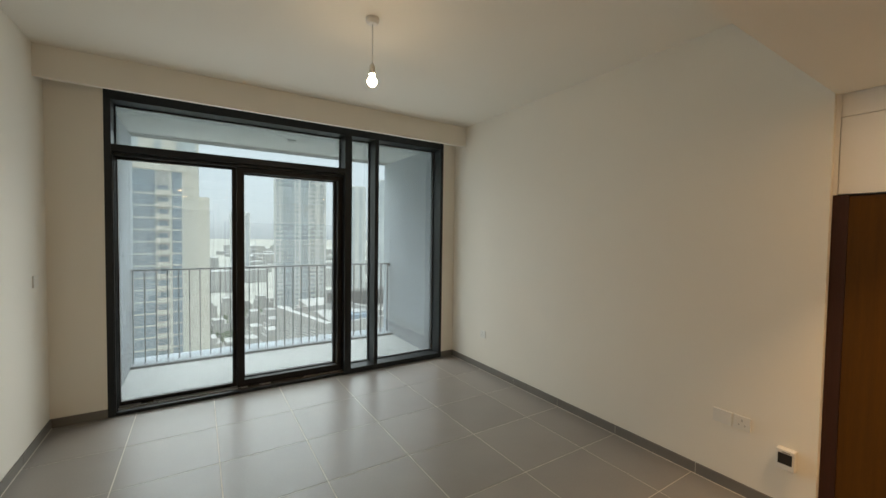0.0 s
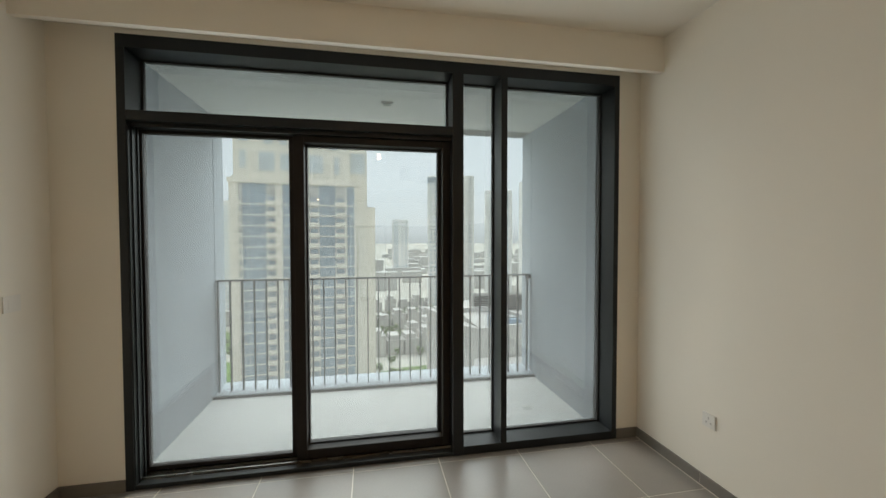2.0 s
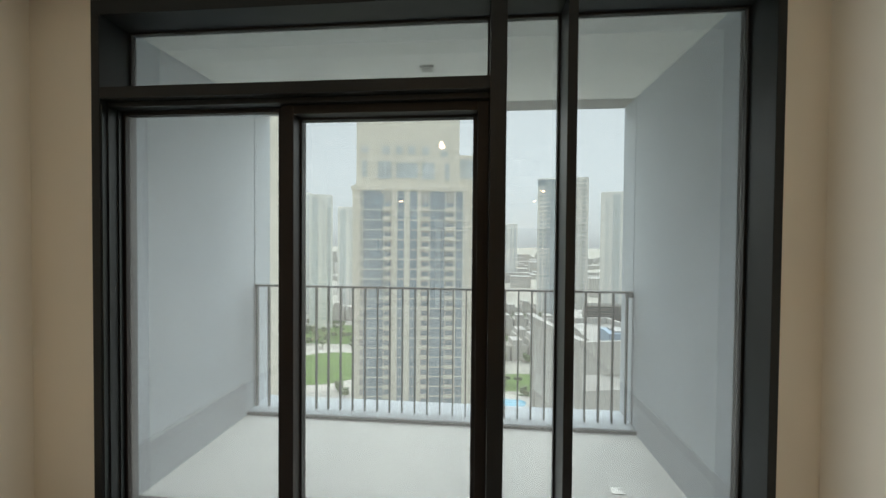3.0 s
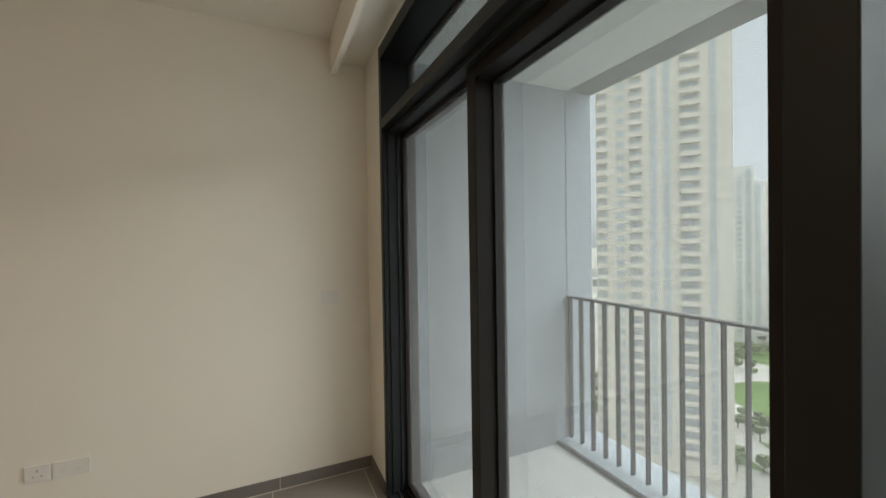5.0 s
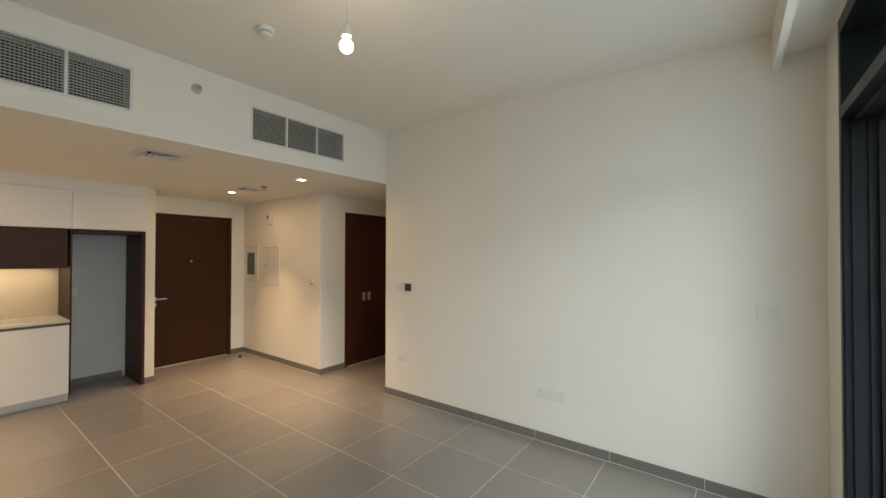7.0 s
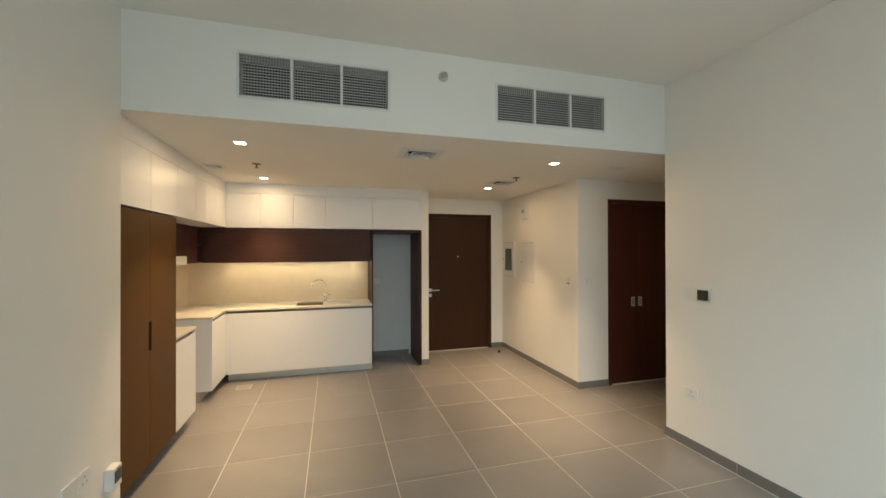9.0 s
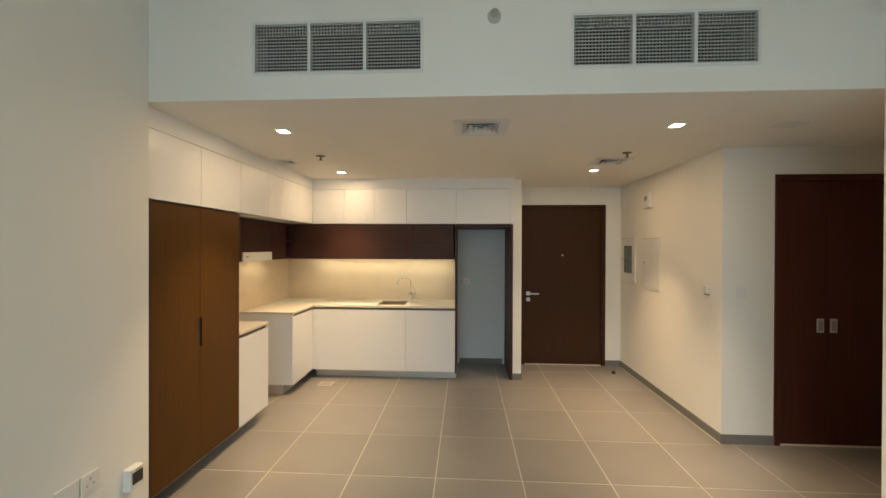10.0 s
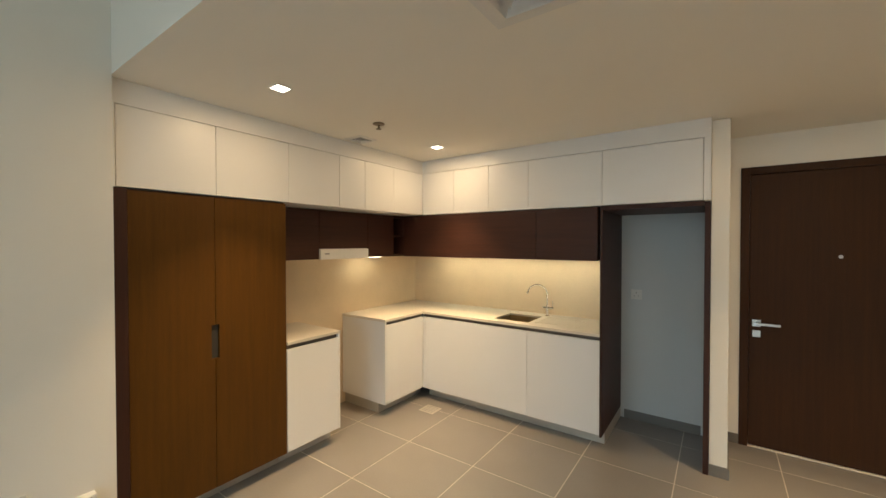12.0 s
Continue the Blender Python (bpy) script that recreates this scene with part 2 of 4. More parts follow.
def solid(name, bm, material, label, category, kind="", smooth=False, group=""):
    """A thing that is one mesh; its vertices are in world places."""
    ob = new(name, mesh_of(name, bm, material, smooth=smooth))
    ROOT[ob.name] = Vector((0, 0, 0))
    return tagged(ob, label, category, group, kind)


def setting(name, bm, material, label, category):
    return solid(name, bm, material, label, category, "structure")


# ---- the flat: main measures ----
W = 3.87        # living room, left wall to right wall
L = -3.597      # bulkhead between living room and kitchen
HC = 2.95       # living room ceiling
HK = 2.37       # kitchen ceiling
KX = 3.91       # cabinet fronts along the right wall
KY = -6.04      # cabinet fronts along the back wall
KR = 4.50       # kitchen right wall
KB = -6.62      # splashback face
BACK = -6.767   # entrance wall
CW = -4.745     # closet wall
EX = 0.047      # entrance side wall
CE = -2.3       # end of the corridor

setting("wall_left", boxes((-0.2, 0, L, 0.217, 0, HC)), WALL, "warm white painted living room wall", "wall")
setting("wall_right", boxes((W, KR + 0.2, L, 0.217, 0, HC)), WALL, "warm white painted living room wall beside tall cabinets", "wall")
setting("wall_window", boxes((0, 0.355, 0, 0.217, 0, 2.768), (3.69, W, 0, 0.217, 0, 2.768), (0, W, 0, 0.217, 2.768, HC)), WALL, "warm white wall around the balcony window", "wall")
setting("pelmet", boxes((0, W, -0.238, -0.200, 2.712, HC), (0, W, -0.200, 0.0, 2.80, HC)), WALL, "painted plaster pelmet hiding the curtain track", "pelmet")
setting("ceiling", boxes((-0.2, KR + 0.2, L - 0.15, 0.217, HC, HC + 0.15)), CEIL, "plain white painted living room ceiling", "ceiling")


def ceiling_sheet(x0, x1, y0, y1, z0, z1, holes):
    """A ceiling slab with square holes; each hole is x, y and half its width."""
    xs = sorted({x0, x1} | {x + s * k for x, y, s in holes for k in (-1, 1)})
    ys = sorted({y0, y1} | {y + s * k for x, y, s in holes for k in (-1, 1)})
    void = {(i, k) for i in range(len(xs) - 1) for k in range(len(ys) - 1) for x, y, s in holes
            if abs((xs[i] + xs[i + 1]) / 2 - x) < s and abs((ys[k] + ys[k + 1]) / 2 - y) < s}
    bm = pierced(xs, ys, void, z0, z1)
    for v in bm.verts:
        v.co = (v.co.x, v.co.z, v.co.y)
    return bm


# middle and half width of the square air diffusers
DIFFUSERS = ((2.00, -4.147, 0.18), (0.752, -5.22, 0.17), (3.785, -5.105, 0.09))
setting("ceiling_kitchen", ceiling_sheet(CE - 0.15, KR + 0.2, BACK - 0.15, L - 0.15, HK, HK + 0.15, [(x, y, s * 0.72) for x, y, s in DIFFUSERS]), CEIL, "lower white painted kitchen and corridor ceiling", "ceiling")
# bulkhead with two openings for the grilles
VZ0, VZ1 = 2.514, 2.782
VA, VB = (2.341, 3.262), (0.608, 1.540)
setting("wall_bulkhead", pierced((CE, VB[0], VB[1], VA[0], VA[1], KR + 0.2), (HK, VZ0, VZ1, HC), {(1, 1), (3, 1)}, L - 0.15, L), WALL, "white painted bulkhead above the kitchen opening", "wall")
setting("wall_corridor_north", boxes((CE, -0.2, L - 0.0, L + 0.15, 0, HK)), WALL, "warm white corridor wall", "wall")
setting("wall_corridor_end", boxes((CE - 0.15, CE, CW - 0.2, L + 0.15, 0, HK)), WALL, "warm white corridor end wall", "wall")
D1 = (-1.262, -0.352)
setting("wall_closet", boxes((CE, D1[0], CW - 0.12, CW, 0, HK), (D1[1], EX, CW - 0.12, CW, 0, HK), (D1[0], D1[1], CW - 0.12, CW, 2.15, HK)), WALL, "warm white wall around the closet doors", "wall")
setting("wall_closet_back", boxes((CE, EX - 0.15, CW - 0.8, CW - 0.7, 0, HK)), WALL, "plain closet back wall", "wall")
setting("wall_entry_side", boxes((EX - 0.15, EX, BACK - 0.15, CW - 0.12, 0, HK)), WALL, "warm white wall beside the entrance door", "wall")
D2 = (0.245, 1.357)
setting("wall_entry", boxes((EX, D2[0], BACK - 0.15, BACK, 0, HK), (D2[1], KR + 0.2, BACK - 0.15, BACK, 0, HK), (D2[0], D2[1], BACK - 0.15, BACK, 2.132, HK)), WALL, "warm white wall around the entrance door", "wall")
setting("wall_hall", boxes((-0.1, 1.7, BACK - 0.4, BACK - 0.3, 0, HK)), WALL, "plain hallway wall behind the entrance door", "wall")
setting("wall_pier", boxes((1.435, 1.535, BACK, -6.14, 0, HK), bevel=0.003), WALL, "narrow white pier beside the fridge niche", "wall")
setting("wall_kitchen_right", boxes((KR, KR + 0.2, BACK, L, 0, HK)), WALL, "kitchen wall behind the cabinets", "wall")
setting("wall_kitchen_back", boxes((2.215, KR, BACK, KB - 0.02, 0, HK)), WALL, "kitchen wall behind the back cabinets", "wall")
setting("wall_niche", boxes((1.535, 2.215, BACK, BACK + 0.02, 0, HK)), NICHE, "grey painted wall at the back of the fridge niche", "wall")
setting("floor", boxes((CE - 0.15, KR + 0.2, BACK - 0.4, 0.217, -0.2, -0.0012)), GROUT, "floor with pale joints between square grey tiles", "floor")


def skirting(runs):
    """Low tile skirting; each run is x0, x1, y0, y1."""
    k = setting("baseboard", boxes(*[(a + 0.002, b - 0.002, c + 0.002, d - 0.002, 0, 0.072) for a, b, c, d in runs]), GROUT, "low grey tile skirting along the walls", "baseboard")
    for a, b, c, d in runs:
        along, n = max(b - a, d - c), max(1, round(max(b - a, d - c) / 0.582))
        for i in range(n):
            u0, u1 = along * i / n + (0.0015 if i else 0), along * (i + 1) / n - (0.0015 if i < n - 1 else 0)
            dims = (a + u0, a + u1, c, d) if b - a > d - c else (a, b, c + u0, c + u1)
            part("skirting_tile", boxes((*dims, 0.0005, 0.075), bevel=0.0015), SKIRT, k)
    return k


T = 0.011
skirting([(0, T, L, 0), (T, 0.355, -T, 0), (3.69, W - T, -T, 0), (W - T, W, L, 0), (-0.2, T, L - T, L), (D1[1], EX, CW, CW + T), (CE, D1[0], CW, CW + T),
          (EX, EX + T, BACK, CW + T), (EX + T, D2[0], BACK, BACK + T), (D2[1], 1.435, BACK, BACK + T), (1.435 - T, 1.535 + 0.001, -6.14, -6.14 + T), (1.435 - T, 1.435, BACK + T, -6.14),
          (1.60, 2.17, BACK + 0.02, BACK + 0.02 + T), (CE, -0.2, L - T, L)])
setting("trim", boxes((T, T + 0.004, L, -T, 0.0, 0.0035), (W - T - 0.004, W - T, L, -T, 0, 0.0035), (EX + T, EX + T + 0.005, BACK + T, CW + T, 0, 0.0035)), GROUT, "pale sealant line along the skirting", "trim")

# ---- window to the balcony ----
win = thing("window_1", (2.02, 0.085, 0), "black aluminium balcony window with sliding door and transom", "window", kind="structure")
GY, FD = 0.188, 0.215
X0, X1, ZT = 0.355, 3.69, 2.768
part("head", boxes((X0, X1, -0.004, FD, 2.69, ZT), bevel=0.003), FRAME, win)
part("jamb", boxes((X0, 0.402, -0.004, FD, 0, 2.69), bevel=0.003), FRAME, win)
part("jamb", boxes((3.652, X1, -0.004, FD, 0, 2.69), bevel=0.003), FRAME, win)
part("mullion", boxes((2.402, 2.480, -0.004, FD, 0, 2.69), bevel=0.003), FRAME, win)
part("mullion", boxes((2.757, 2.802, -0.004, FD, 0.06, 2.69), bevel=0.003), FRAME, win)
part("transom", boxes((0.402, 2.402, -0.004, FD, 2.262, 2.322), (0.402, 2.402, 0.045, FD, 2.235, 2.262), bevel=0.003), FRAME, win)
part("sill", boxes((2.480, 3.652, -0.004, FD, 0, 0.060), (0.402, 2.402, 0.0, FD, 0, 0.03), (0.402, 2.402, 0.155, FD, 0.03, 0.05), bevel=0.003), FRAME, win)
part("track", boxes((0.402, 2.402, 0.06, 0.068, 0.03, 0.042)), STEEL, win, "worn aluminium sliding track")
part("track", boxes((0.402, 2.402, 0.115, 0.123, 0.03, 0.042)), STEEL, win, "worn aluminium sliding track")


def pane_frame(x0, x1, z0, z1, y, w, d, glass_y):
    """A fixed pane with its glazing beads."""
    part("window_frame", boxes((x0, x0 + w, y, y + d, z0, z1), (x1 - w, x1, y, y + d, z0, z1), (x0 + w, x1 - w, y, y + d, z0, z0 + w), (x0 + w, x1 - w, y, y + d, z1 - w, z1), bevel=0.001), GASKET, win)
    g = part("pane", boxes((x0 + w * 0.5, x1 - w * 0.5, glass_y, glass_y + 0.008, z0 + w * 0.5, z1 - w * 0.5)), GLASS, win, "lightly tinted glass pane")
    g.visible_shadow = False


pane_frame(0.402, 2.402, 2.322, 2.69, 0.172, 0.010, 0.034, GY)
pane_frame(2.480, 2.757, 0.060, 2.69, 0.172, 0.010, 0.034, GY)
pane_frame(2.802, 3.652, 0.060, 2.69, 0.172, 0.010, 0.034, GY)
# fixed leaf behind the sliding leaf
part("fixed_leaf", boxes((0.402, 0.425, 0.120, 0.165, 0.05, 2.235), (1.30, 1.335, 0.120, 0.165, 0.05, 2.235), (0.425, 1.30, 0.120, 0.165, 0.05, 0.075), (0.425, 1.30, 0.120, 0.165, 2.215, 2.235), bevel=0.002), DOORM, win)
g = part("pane", boxes((0.42, 1.305, 0.142, 0.150, 0.07, 2.22)), GLASS, win, "lightly tinted glass pane")
g.visible_shadow = False
leaf = part("sliding_leaf", boxes((1.337, 1.402, 0.080, 0.158, 0.042, 2.234), (2.345, 2.401, 0.080, 0.158, 0.042, 2.234), (1.402, 2.345, 0.080, 0.158, 0.042, 0.105), (1.402, 2.345, 0.080, 0.158, 2.190, 2.234), bevel=0.003), DOORM, win, "sliding door leaf in black metal")
part("gasket", boxes((1.396, 1.412, 0.158, 0.206, 0.098, 2.196), (2.322, 2.352, 0.158, 0.206, 0.098, 2.196), (1.412, 2.322, 0.158, 0.206, 0.098, 0.114), (1.412, 2.322, 0.158, 0.206, 2.180, 2.196)), GASKET, leaf)
g = part("pane", boxes((1.410, 2.324, 0.192, 0.200, 0.112, 2.182)), GLASS, leaf, "lightly tinted glass pane")
g.visible_shadow = False
part("track_jamb", boxes((0.402, 0.410, 0.002, 0.119, 0.03, 2.234), (0.410, 0.418, 0.030, 0.040, 0.03, 2.234), (0.410, 0.418, 0.088, 0.098, 0.03, 2.234)), FRAME, win, "grooved black sliding door jamb")

# ---- balcony ----
BX0, BX1, BY1, BZ = 0.34, 3.635, 1.75, 2.74
setting("balcony_wall", boxes((-0.2, BX0, 0.217, BY1, -0.3, 3.2), bevel=0.004), BALC, "grey rendered balcony side wall", "wall")
setting("balcony_wall_right", boxes((BX1, BX1 + 0.55, 0.217, BY1, -0.3, 3.2), bevel=0.004), BALC, "grey rendered balcony side wall", "wall")
setting("trim_balcony", boxes((BX0, BX0 + 0.004, 0.217, 1.36, 0, 0.31), (BX1 - 0.004, BX1, 0.217, 1.36, 0, 0.31)), BALC_BAND, "darker waterproof band along the balcony walls", "trim")
setting("trim_joint", boxes((BX0, BX0 + 0.003, 1.485, 1.497, 0.03, BZ), (BX1 - 0.003, BX1, 1.485, 1.497, 0.03, BZ)), BALC_BAND, "movement joint in the balcony wall", "trim")
setting("balcony_ceiling", boxes((BX0, BX1, 0.217, 1.51, BZ, BZ + 0.3)), SOFFIT, "pale painted balcony soffit", "ceiling")
setting("balcony_beam", boxes((BX0, BX1, 1.51, BY1, BZ - 0.004, 3.2), bevel=0.004), CONC, "raw concrete edge of the balcony soffit", "beam")
setting("balcony_floor", boxes((BX0, BX1, 0.217, 1.385, -0.3, 0.0)), BALC_FLOOR, "pale smooth balcony floor", "floor")
setting("kerb", boxes((BX0, BX1, 1.385, BY1, -0.3, 0.030), bevel=0.004), BALC, "pale rendered kerb under the railing", "kerb")
setting("trim_drip", boxes((BX0, BX1, 1.364, 1.385, 0.0, 0.024), bevel=0.002), FRAME, "dark metal edge strip of the balcony floor", "trim")

rail = thing("balcony_railing", (1.98, 1.5, 0.03), "slim dark grey steel balcony railing with upright flat bars", "railing")
part("top_rail", boxes((BX0 + 0.004, BX1 - 0.004, 1.475, 1.525, 1.122, 1.138), bevel=0.003), REVEAL, rail)
part("bracket", boxes((BX1 - 0.05, BX1 - 0.002, 1.47, 1.53, 1.09, 1.121), bevel=0.002), REVEAL, rail)
bar = mesh_of("baluster", boxes((-0.005, 0.005, -0.018, 0.018, -0.0, 1.092)), REVEAL)
for i in range(30):
    b = new("baluster", bar)
    b.parent = rail
    b.location = (0.353 + 0.1115 * i + 0.006 - 1.98, 0, 0)

bl = thing("balcony_lamp", (1.99, 0.83, BZ), "small white surface lamp on the balcony soffit", "lamp")
part("lamp_body", boxes((1.94, 2.04, 0.79, 0.87, BZ - 0.014, BZ), bevel=0.003), PLASTIC, bl)
part("diffuser", boxes((1.955, 2.025, 0.80, 0.86, BZ - 0.018, BZ - 0.014)), GREYP, bl)
solid("floor_drain", boxes((3.19, 3.27, 0.59, 0.66, 0.0, 0.004), bevel=0.001), STEEL, "small square steel drain cover in the balcony floor", "drain")
# ---- doors ----


def handle(parent, x, y, z, side):
    """A lever handle with a square rose and a lock rose below."""
    bm = boxes((x - 0.026, x + 0.026, y, y + 0.008, z - 0.026, z + 0.026), bevel=0.002)
    rod(bm, (x, y + 0.006, z), (x, y + 0.05, z), 0.009)
    h = part("door_handle", bm, STEEL, parent, "brushed steel lever handle")
    bm = boxes((min(x, x + side * 0.135), max(x, x + side * 0.135), y + 0.043, y + 0.058, z - 0.009, z + 0.009), bevel=0.004)
    part("lever", bm, STEEL, h)
    part("lock", boxes((x - 0.024, x + 0.024, y, y + 0.008, z - 0.105, z - 0.055), bevel=0.002), STEEL, parent)


d = thing("door_1", (0.8, BACK, 0), "dark brown veneered entrance door, closed, with a steel lever", "door", kind="structure")
part("door_frame", boxes((D2[0], D2[0] + 0.055, BACK - 0.12, BACK + 0.012, 0, 2.132), (D2[1] - 0.055, D2[1], BACK - 0.12, BACK + 0.012, 0, 2.132), (D2[0] + 0.055, D2[1] - 0.055, BACK - 0.12, BACK + 0.012, 2.077, 2.132), bevel=0.002), DOORW, d)
lf = part("door_leaf", boxes((D2[0] + 0.058, D2[1] - 0.058, BACK - 0.05, BACK - 0.004, 0.012, 2.074), bevel=0.002), DOORW, d)
handle(d, 1.255, BACK - 0.004, 0.95, -1)
bm = bmesh.new()
rod(bm, (0.805, BACK - 0.006, 1.463), (0.805, BACK + 0.002, 1.463), 0.012)
part("peephole", bm, STEEL, d)
part("threshold", boxes((D2[0] + 0.055, D2[1] - 0.055, BACK - 0.12, BACK + 0.006, 0, 0.008), bevel=0.001), STONE, d, "pale stone threshold")

d = thing("door_2", (-0.8, CW, 0), "dark red-brown veneered double closet doors, closed, with recessed pulls", "door", kind="structure")
part("door_frame", boxes((D1[0], D1[0] + 0.045, CW - 0.12, CW + 0.012, 0, 2.15), (D1[1] - 0.045, D1[1], CW - 0.12, CW + 0.012, 0, 2.15), (D1[0] + 0.045, D1[1] - 0.045, CW - 0.12, CW + 0.012, 2.10, 2.15), bevel=0.002), CLOSET, d)
mid = -0.752
for a, b, hx in ((D1[0] + 0.048, mid - 0.002, mid - 0.05), (mid + 0.002, D1[1] - 0.048, mid + 0.05)):
    lf = part("door_leaf", boxes((a, b, CW - 0.045, CW - 0.004, 0.012, 2.097), bevel=0.002), CLOSET, d)
    bm = boxes((hx - 0.026, hx + 0.026, CW - 0.004, CW + 0.002, 0.90, 1.01), bevel=0.002)
    pl = part("recessed_pull", bm, PLINTH, lf, "brushed steel recessed pull")
    part("pull_cup", boxes((hx - 0.017, hx + 0.017, CW + 0.002, CW + 0.0035, 0.915, 0.995)), GREYP, lf)
part("threshold", boxes((D1[0] + 0.045, D1[1] - 0.045, CW - 0.12, CW + 0.006, 0, 0.008)), STONE, d, "pale stone threshold")

# ---- kitchen ----
ZC, ZD, ZU, ZW, ZF = 0.873, 0.105, 1.425, 1.838, 2.245
GAP = 0.0013


def front_x(name, y0, y1, z0, z1, m, parent, th=0.019, x=KX, label=""):
    """A door front that faces the room, on the run along the right wall."""
    return part(name, boxes((x, x + th, y0 + GAP, y1 - GAP, z0 + GAP, z1 - GAP), bevel=0.0012), m, parent, label)


def front_y(name, x0, x1, z0, z1, m, parent, th=0.019, y=KY, label=""):
    return part(name, boxes((x0 + GAP, x1 - GAP, y - th, y, z0 + GAP, z1 - GAP), bevel=0.0012), m, parent, label)


def carcass(x0, x1, y0, y1, z0, z1, parent, m):
    return part("body", boxes((x0, x1, y0, y1, z0, z1)), m, parent)


# tall cabinet
Y0, Y1, YM = -3.615, -4.535, -4.075
c = thing("tall_cabinet", (4.2, -4.07, 0), "tall brown oak-veneered kitchen cabinet with two doors and slot pulls", "cabinet")
part("body", boxes((KX + 0.022, KR, Y1, Y0 - 0.0, 0.1, ZW - 0.004), bevel=0.001), WENGE, c)
part("side_panel", boxes((KX - 0.002, KX + 0.022, -3.66, L - 0.002, 0.0, ZW - 0.004)), WENGE, c, "dark filler strip beside the wall")
ZT2 = ZW - 0.014
dl = part("door", outline_x(KX, KX + 0.02, ((-3.662, 0.105), (-3.662, ZT2), (YM + 0.0015, ZT2), (YM + 0.0015, 1.075), (YM + 0.022, 1.075), (YM + 0.022, 0.875), (YM + 0.0015, 0.875), (YM + 0.0015, 0.105))), OAK, c, "brown oak veneer door")
dr = part("door", outline_x(KX, KX + 0.02, ((Y1 + 0.002, 0.105), (Y1 + 0.002, ZT2), (YM - 0.0015, ZT2), (YM - 0.0015, 1.075), (YM - 0.022, 1.075), (YM - 0.022, 0.875), (YM - 0.0015, 0.875), (YM - 0.0015, 0.105))), OAK, c, "brown oak veneer door")
part("slot_pull", boxes((KX + 0.016, KX + 0.0215, YM - 0.021, YM + 0.021, 0.877, 1.073)), HOLE, dl, "dark recessed slot pull")
part("plinth", boxes((KX + 0.115, KX + 0.13, Y1, L - 0.002, 0, 0.1)), PLINTH, c)

# narrow base unit beside the cooker gap
YA, YB = -4.54, -4.978
c = thing("base_cabinet", (4.2, -4.76, 0), "narrow white lacquered base cabinet beside an empty cooker gap", "cabinet", "kitchen base cabinets")
carcass(KX + 0.022, KR, YB, YA, ZD, 0.80, c, LACQ)
part("side_panel", boxes((KX + 0.0, KR, YB - 0.018, YB, ZD - 0.0, ZC - 0.022), bevel=0.001), LACQ, c)
front_x("door", YB, YA, ZD, 0.822, LACQ, c)
part("grip_rail", boxes((KX + 0.02, KX + 0.035, YB, YA, 0.80, 0.85)), GRIP, c, "dark recessed metal grip channel")
part("plinth", boxes((KX + 0.115, KX + 0.13, YB - 0.01, YA, 0, ZD)), PLINTH, c)
solid("worktop", boxes((KX - 0.006, KR, YB - 0.02, YA + 0.0, ZC - 0.022, ZC), bevel=0.002), STONE, "short cream stone worktop beside the tall cabinet", "worktop")

# corner base unit
YE = -5.50
c = thing("base_cabinet", (4.2, -5.8, 0), "white lacquered corner base cabinet with a plain side panel", "cabinet", "kitchen base cabinets")
carcass(KX + 0.022, KR, KB, YE - 0.02, ZD, 0.80, c, LACQ)
part("side_panel", boxes((KX, KR, YE - 0.018, YE, ZD, ZC - 0.022), bevel=0.001), LACQ, c)
front_x("door", KY + 0.0, YE - 0.018, ZD, 0.822, LACQ, c)
part("grip_rail", boxes((KX + 0.02, KX + 0.035, KY, YE - 0.018, 0.80, 0.85)), GRIP, c, "dark recessed metal grip channel")
part("plinth", boxes((KX + 0.115, KX + 0.13, KY - 0.11, YE - 0.03, 0, ZD), (KX + 0.13, KR, YE - 0.045, YE - 0.03, 0, ZD)), PLINTH, c)

# base units along the back wall
for a, b, lab in ((2.80, KX, "wide white lacquered sink base cabinet"), (2.215, 2.80, "white lacquered base cabinet beside the fridge niche")):
    c = thing("base_cabinet", ((a + b) / 2, -6.3, 0), lab, "cabinet", "kitchen base cabinets")
    carcass(a, min(b, KX + 0.02), KB, KY - 0.022, ZD, 0.70 if b == KX else 0.80, c, LACQ)
    if b == KX:
        front_y("filler", b - 0.05, b, ZD, 0.822, LACQ, c)
        front_y("door", a, b - 0.05, ZD, 0.822, LACQ, c)
    else:
        front_y("door", a, b, ZD, 0.822, LACQ, c)
    part("grip_rail", boxes((a, b, KY - 0.035, KY - 0.02, 0.80, 0.85)), GRIP, c, "dark recessed metal grip channel")
    part("plinth", boxes((a, min(b, KX + 0.115), KY - 0.125, KY - 0.11, 0, ZD)), PLINTH, c)
# L-shaped worktop with a sink cut-out
SX0, SX1, SY0, SY1 = 2.825, 3.155, -6.46, -6.13
solid("worktop", boxes((KX - 0.006, KR, KB, YE + 0.004, ZC - 0.022, ZC), (SX1, KX - 0.006, KB, KY + 0.006, ZC - 0.022, ZC), (2.215, SX0, KB, KY + 0.006, ZC - 0.022, ZC),
      (SX0, SX1, KB, SY0, ZC - 0.022, ZC), (SX0, SX1, SY1, KY + 0.006, ZC - 0.022, ZC)), STONE, "cream stone corner worktop with a sink cut-out", "worktop")
s = thing("kitchen_sink", (2.99, -6.3, 0.70), "undermounted brushed steel sink bowl", "sink")
part("bowl", boxes((SX0 - 0.01, SX0 + 0.004, SY0, SY1, 0.71, 0.858), (SX1 - 0.004, SX1 + 0.01, SY0, SY1, 0.71, 0.858), (SX0, SX1, SY0 - 0.01, SY0 + 0.004, 0.71, 0.858), (SX0, SX1, SY1 - 0.004, SY1 + 0.01, 0.71, 0.858), (SX0, SX1, SY0, SY1, 0.702, 0.712)), BOWL, s)
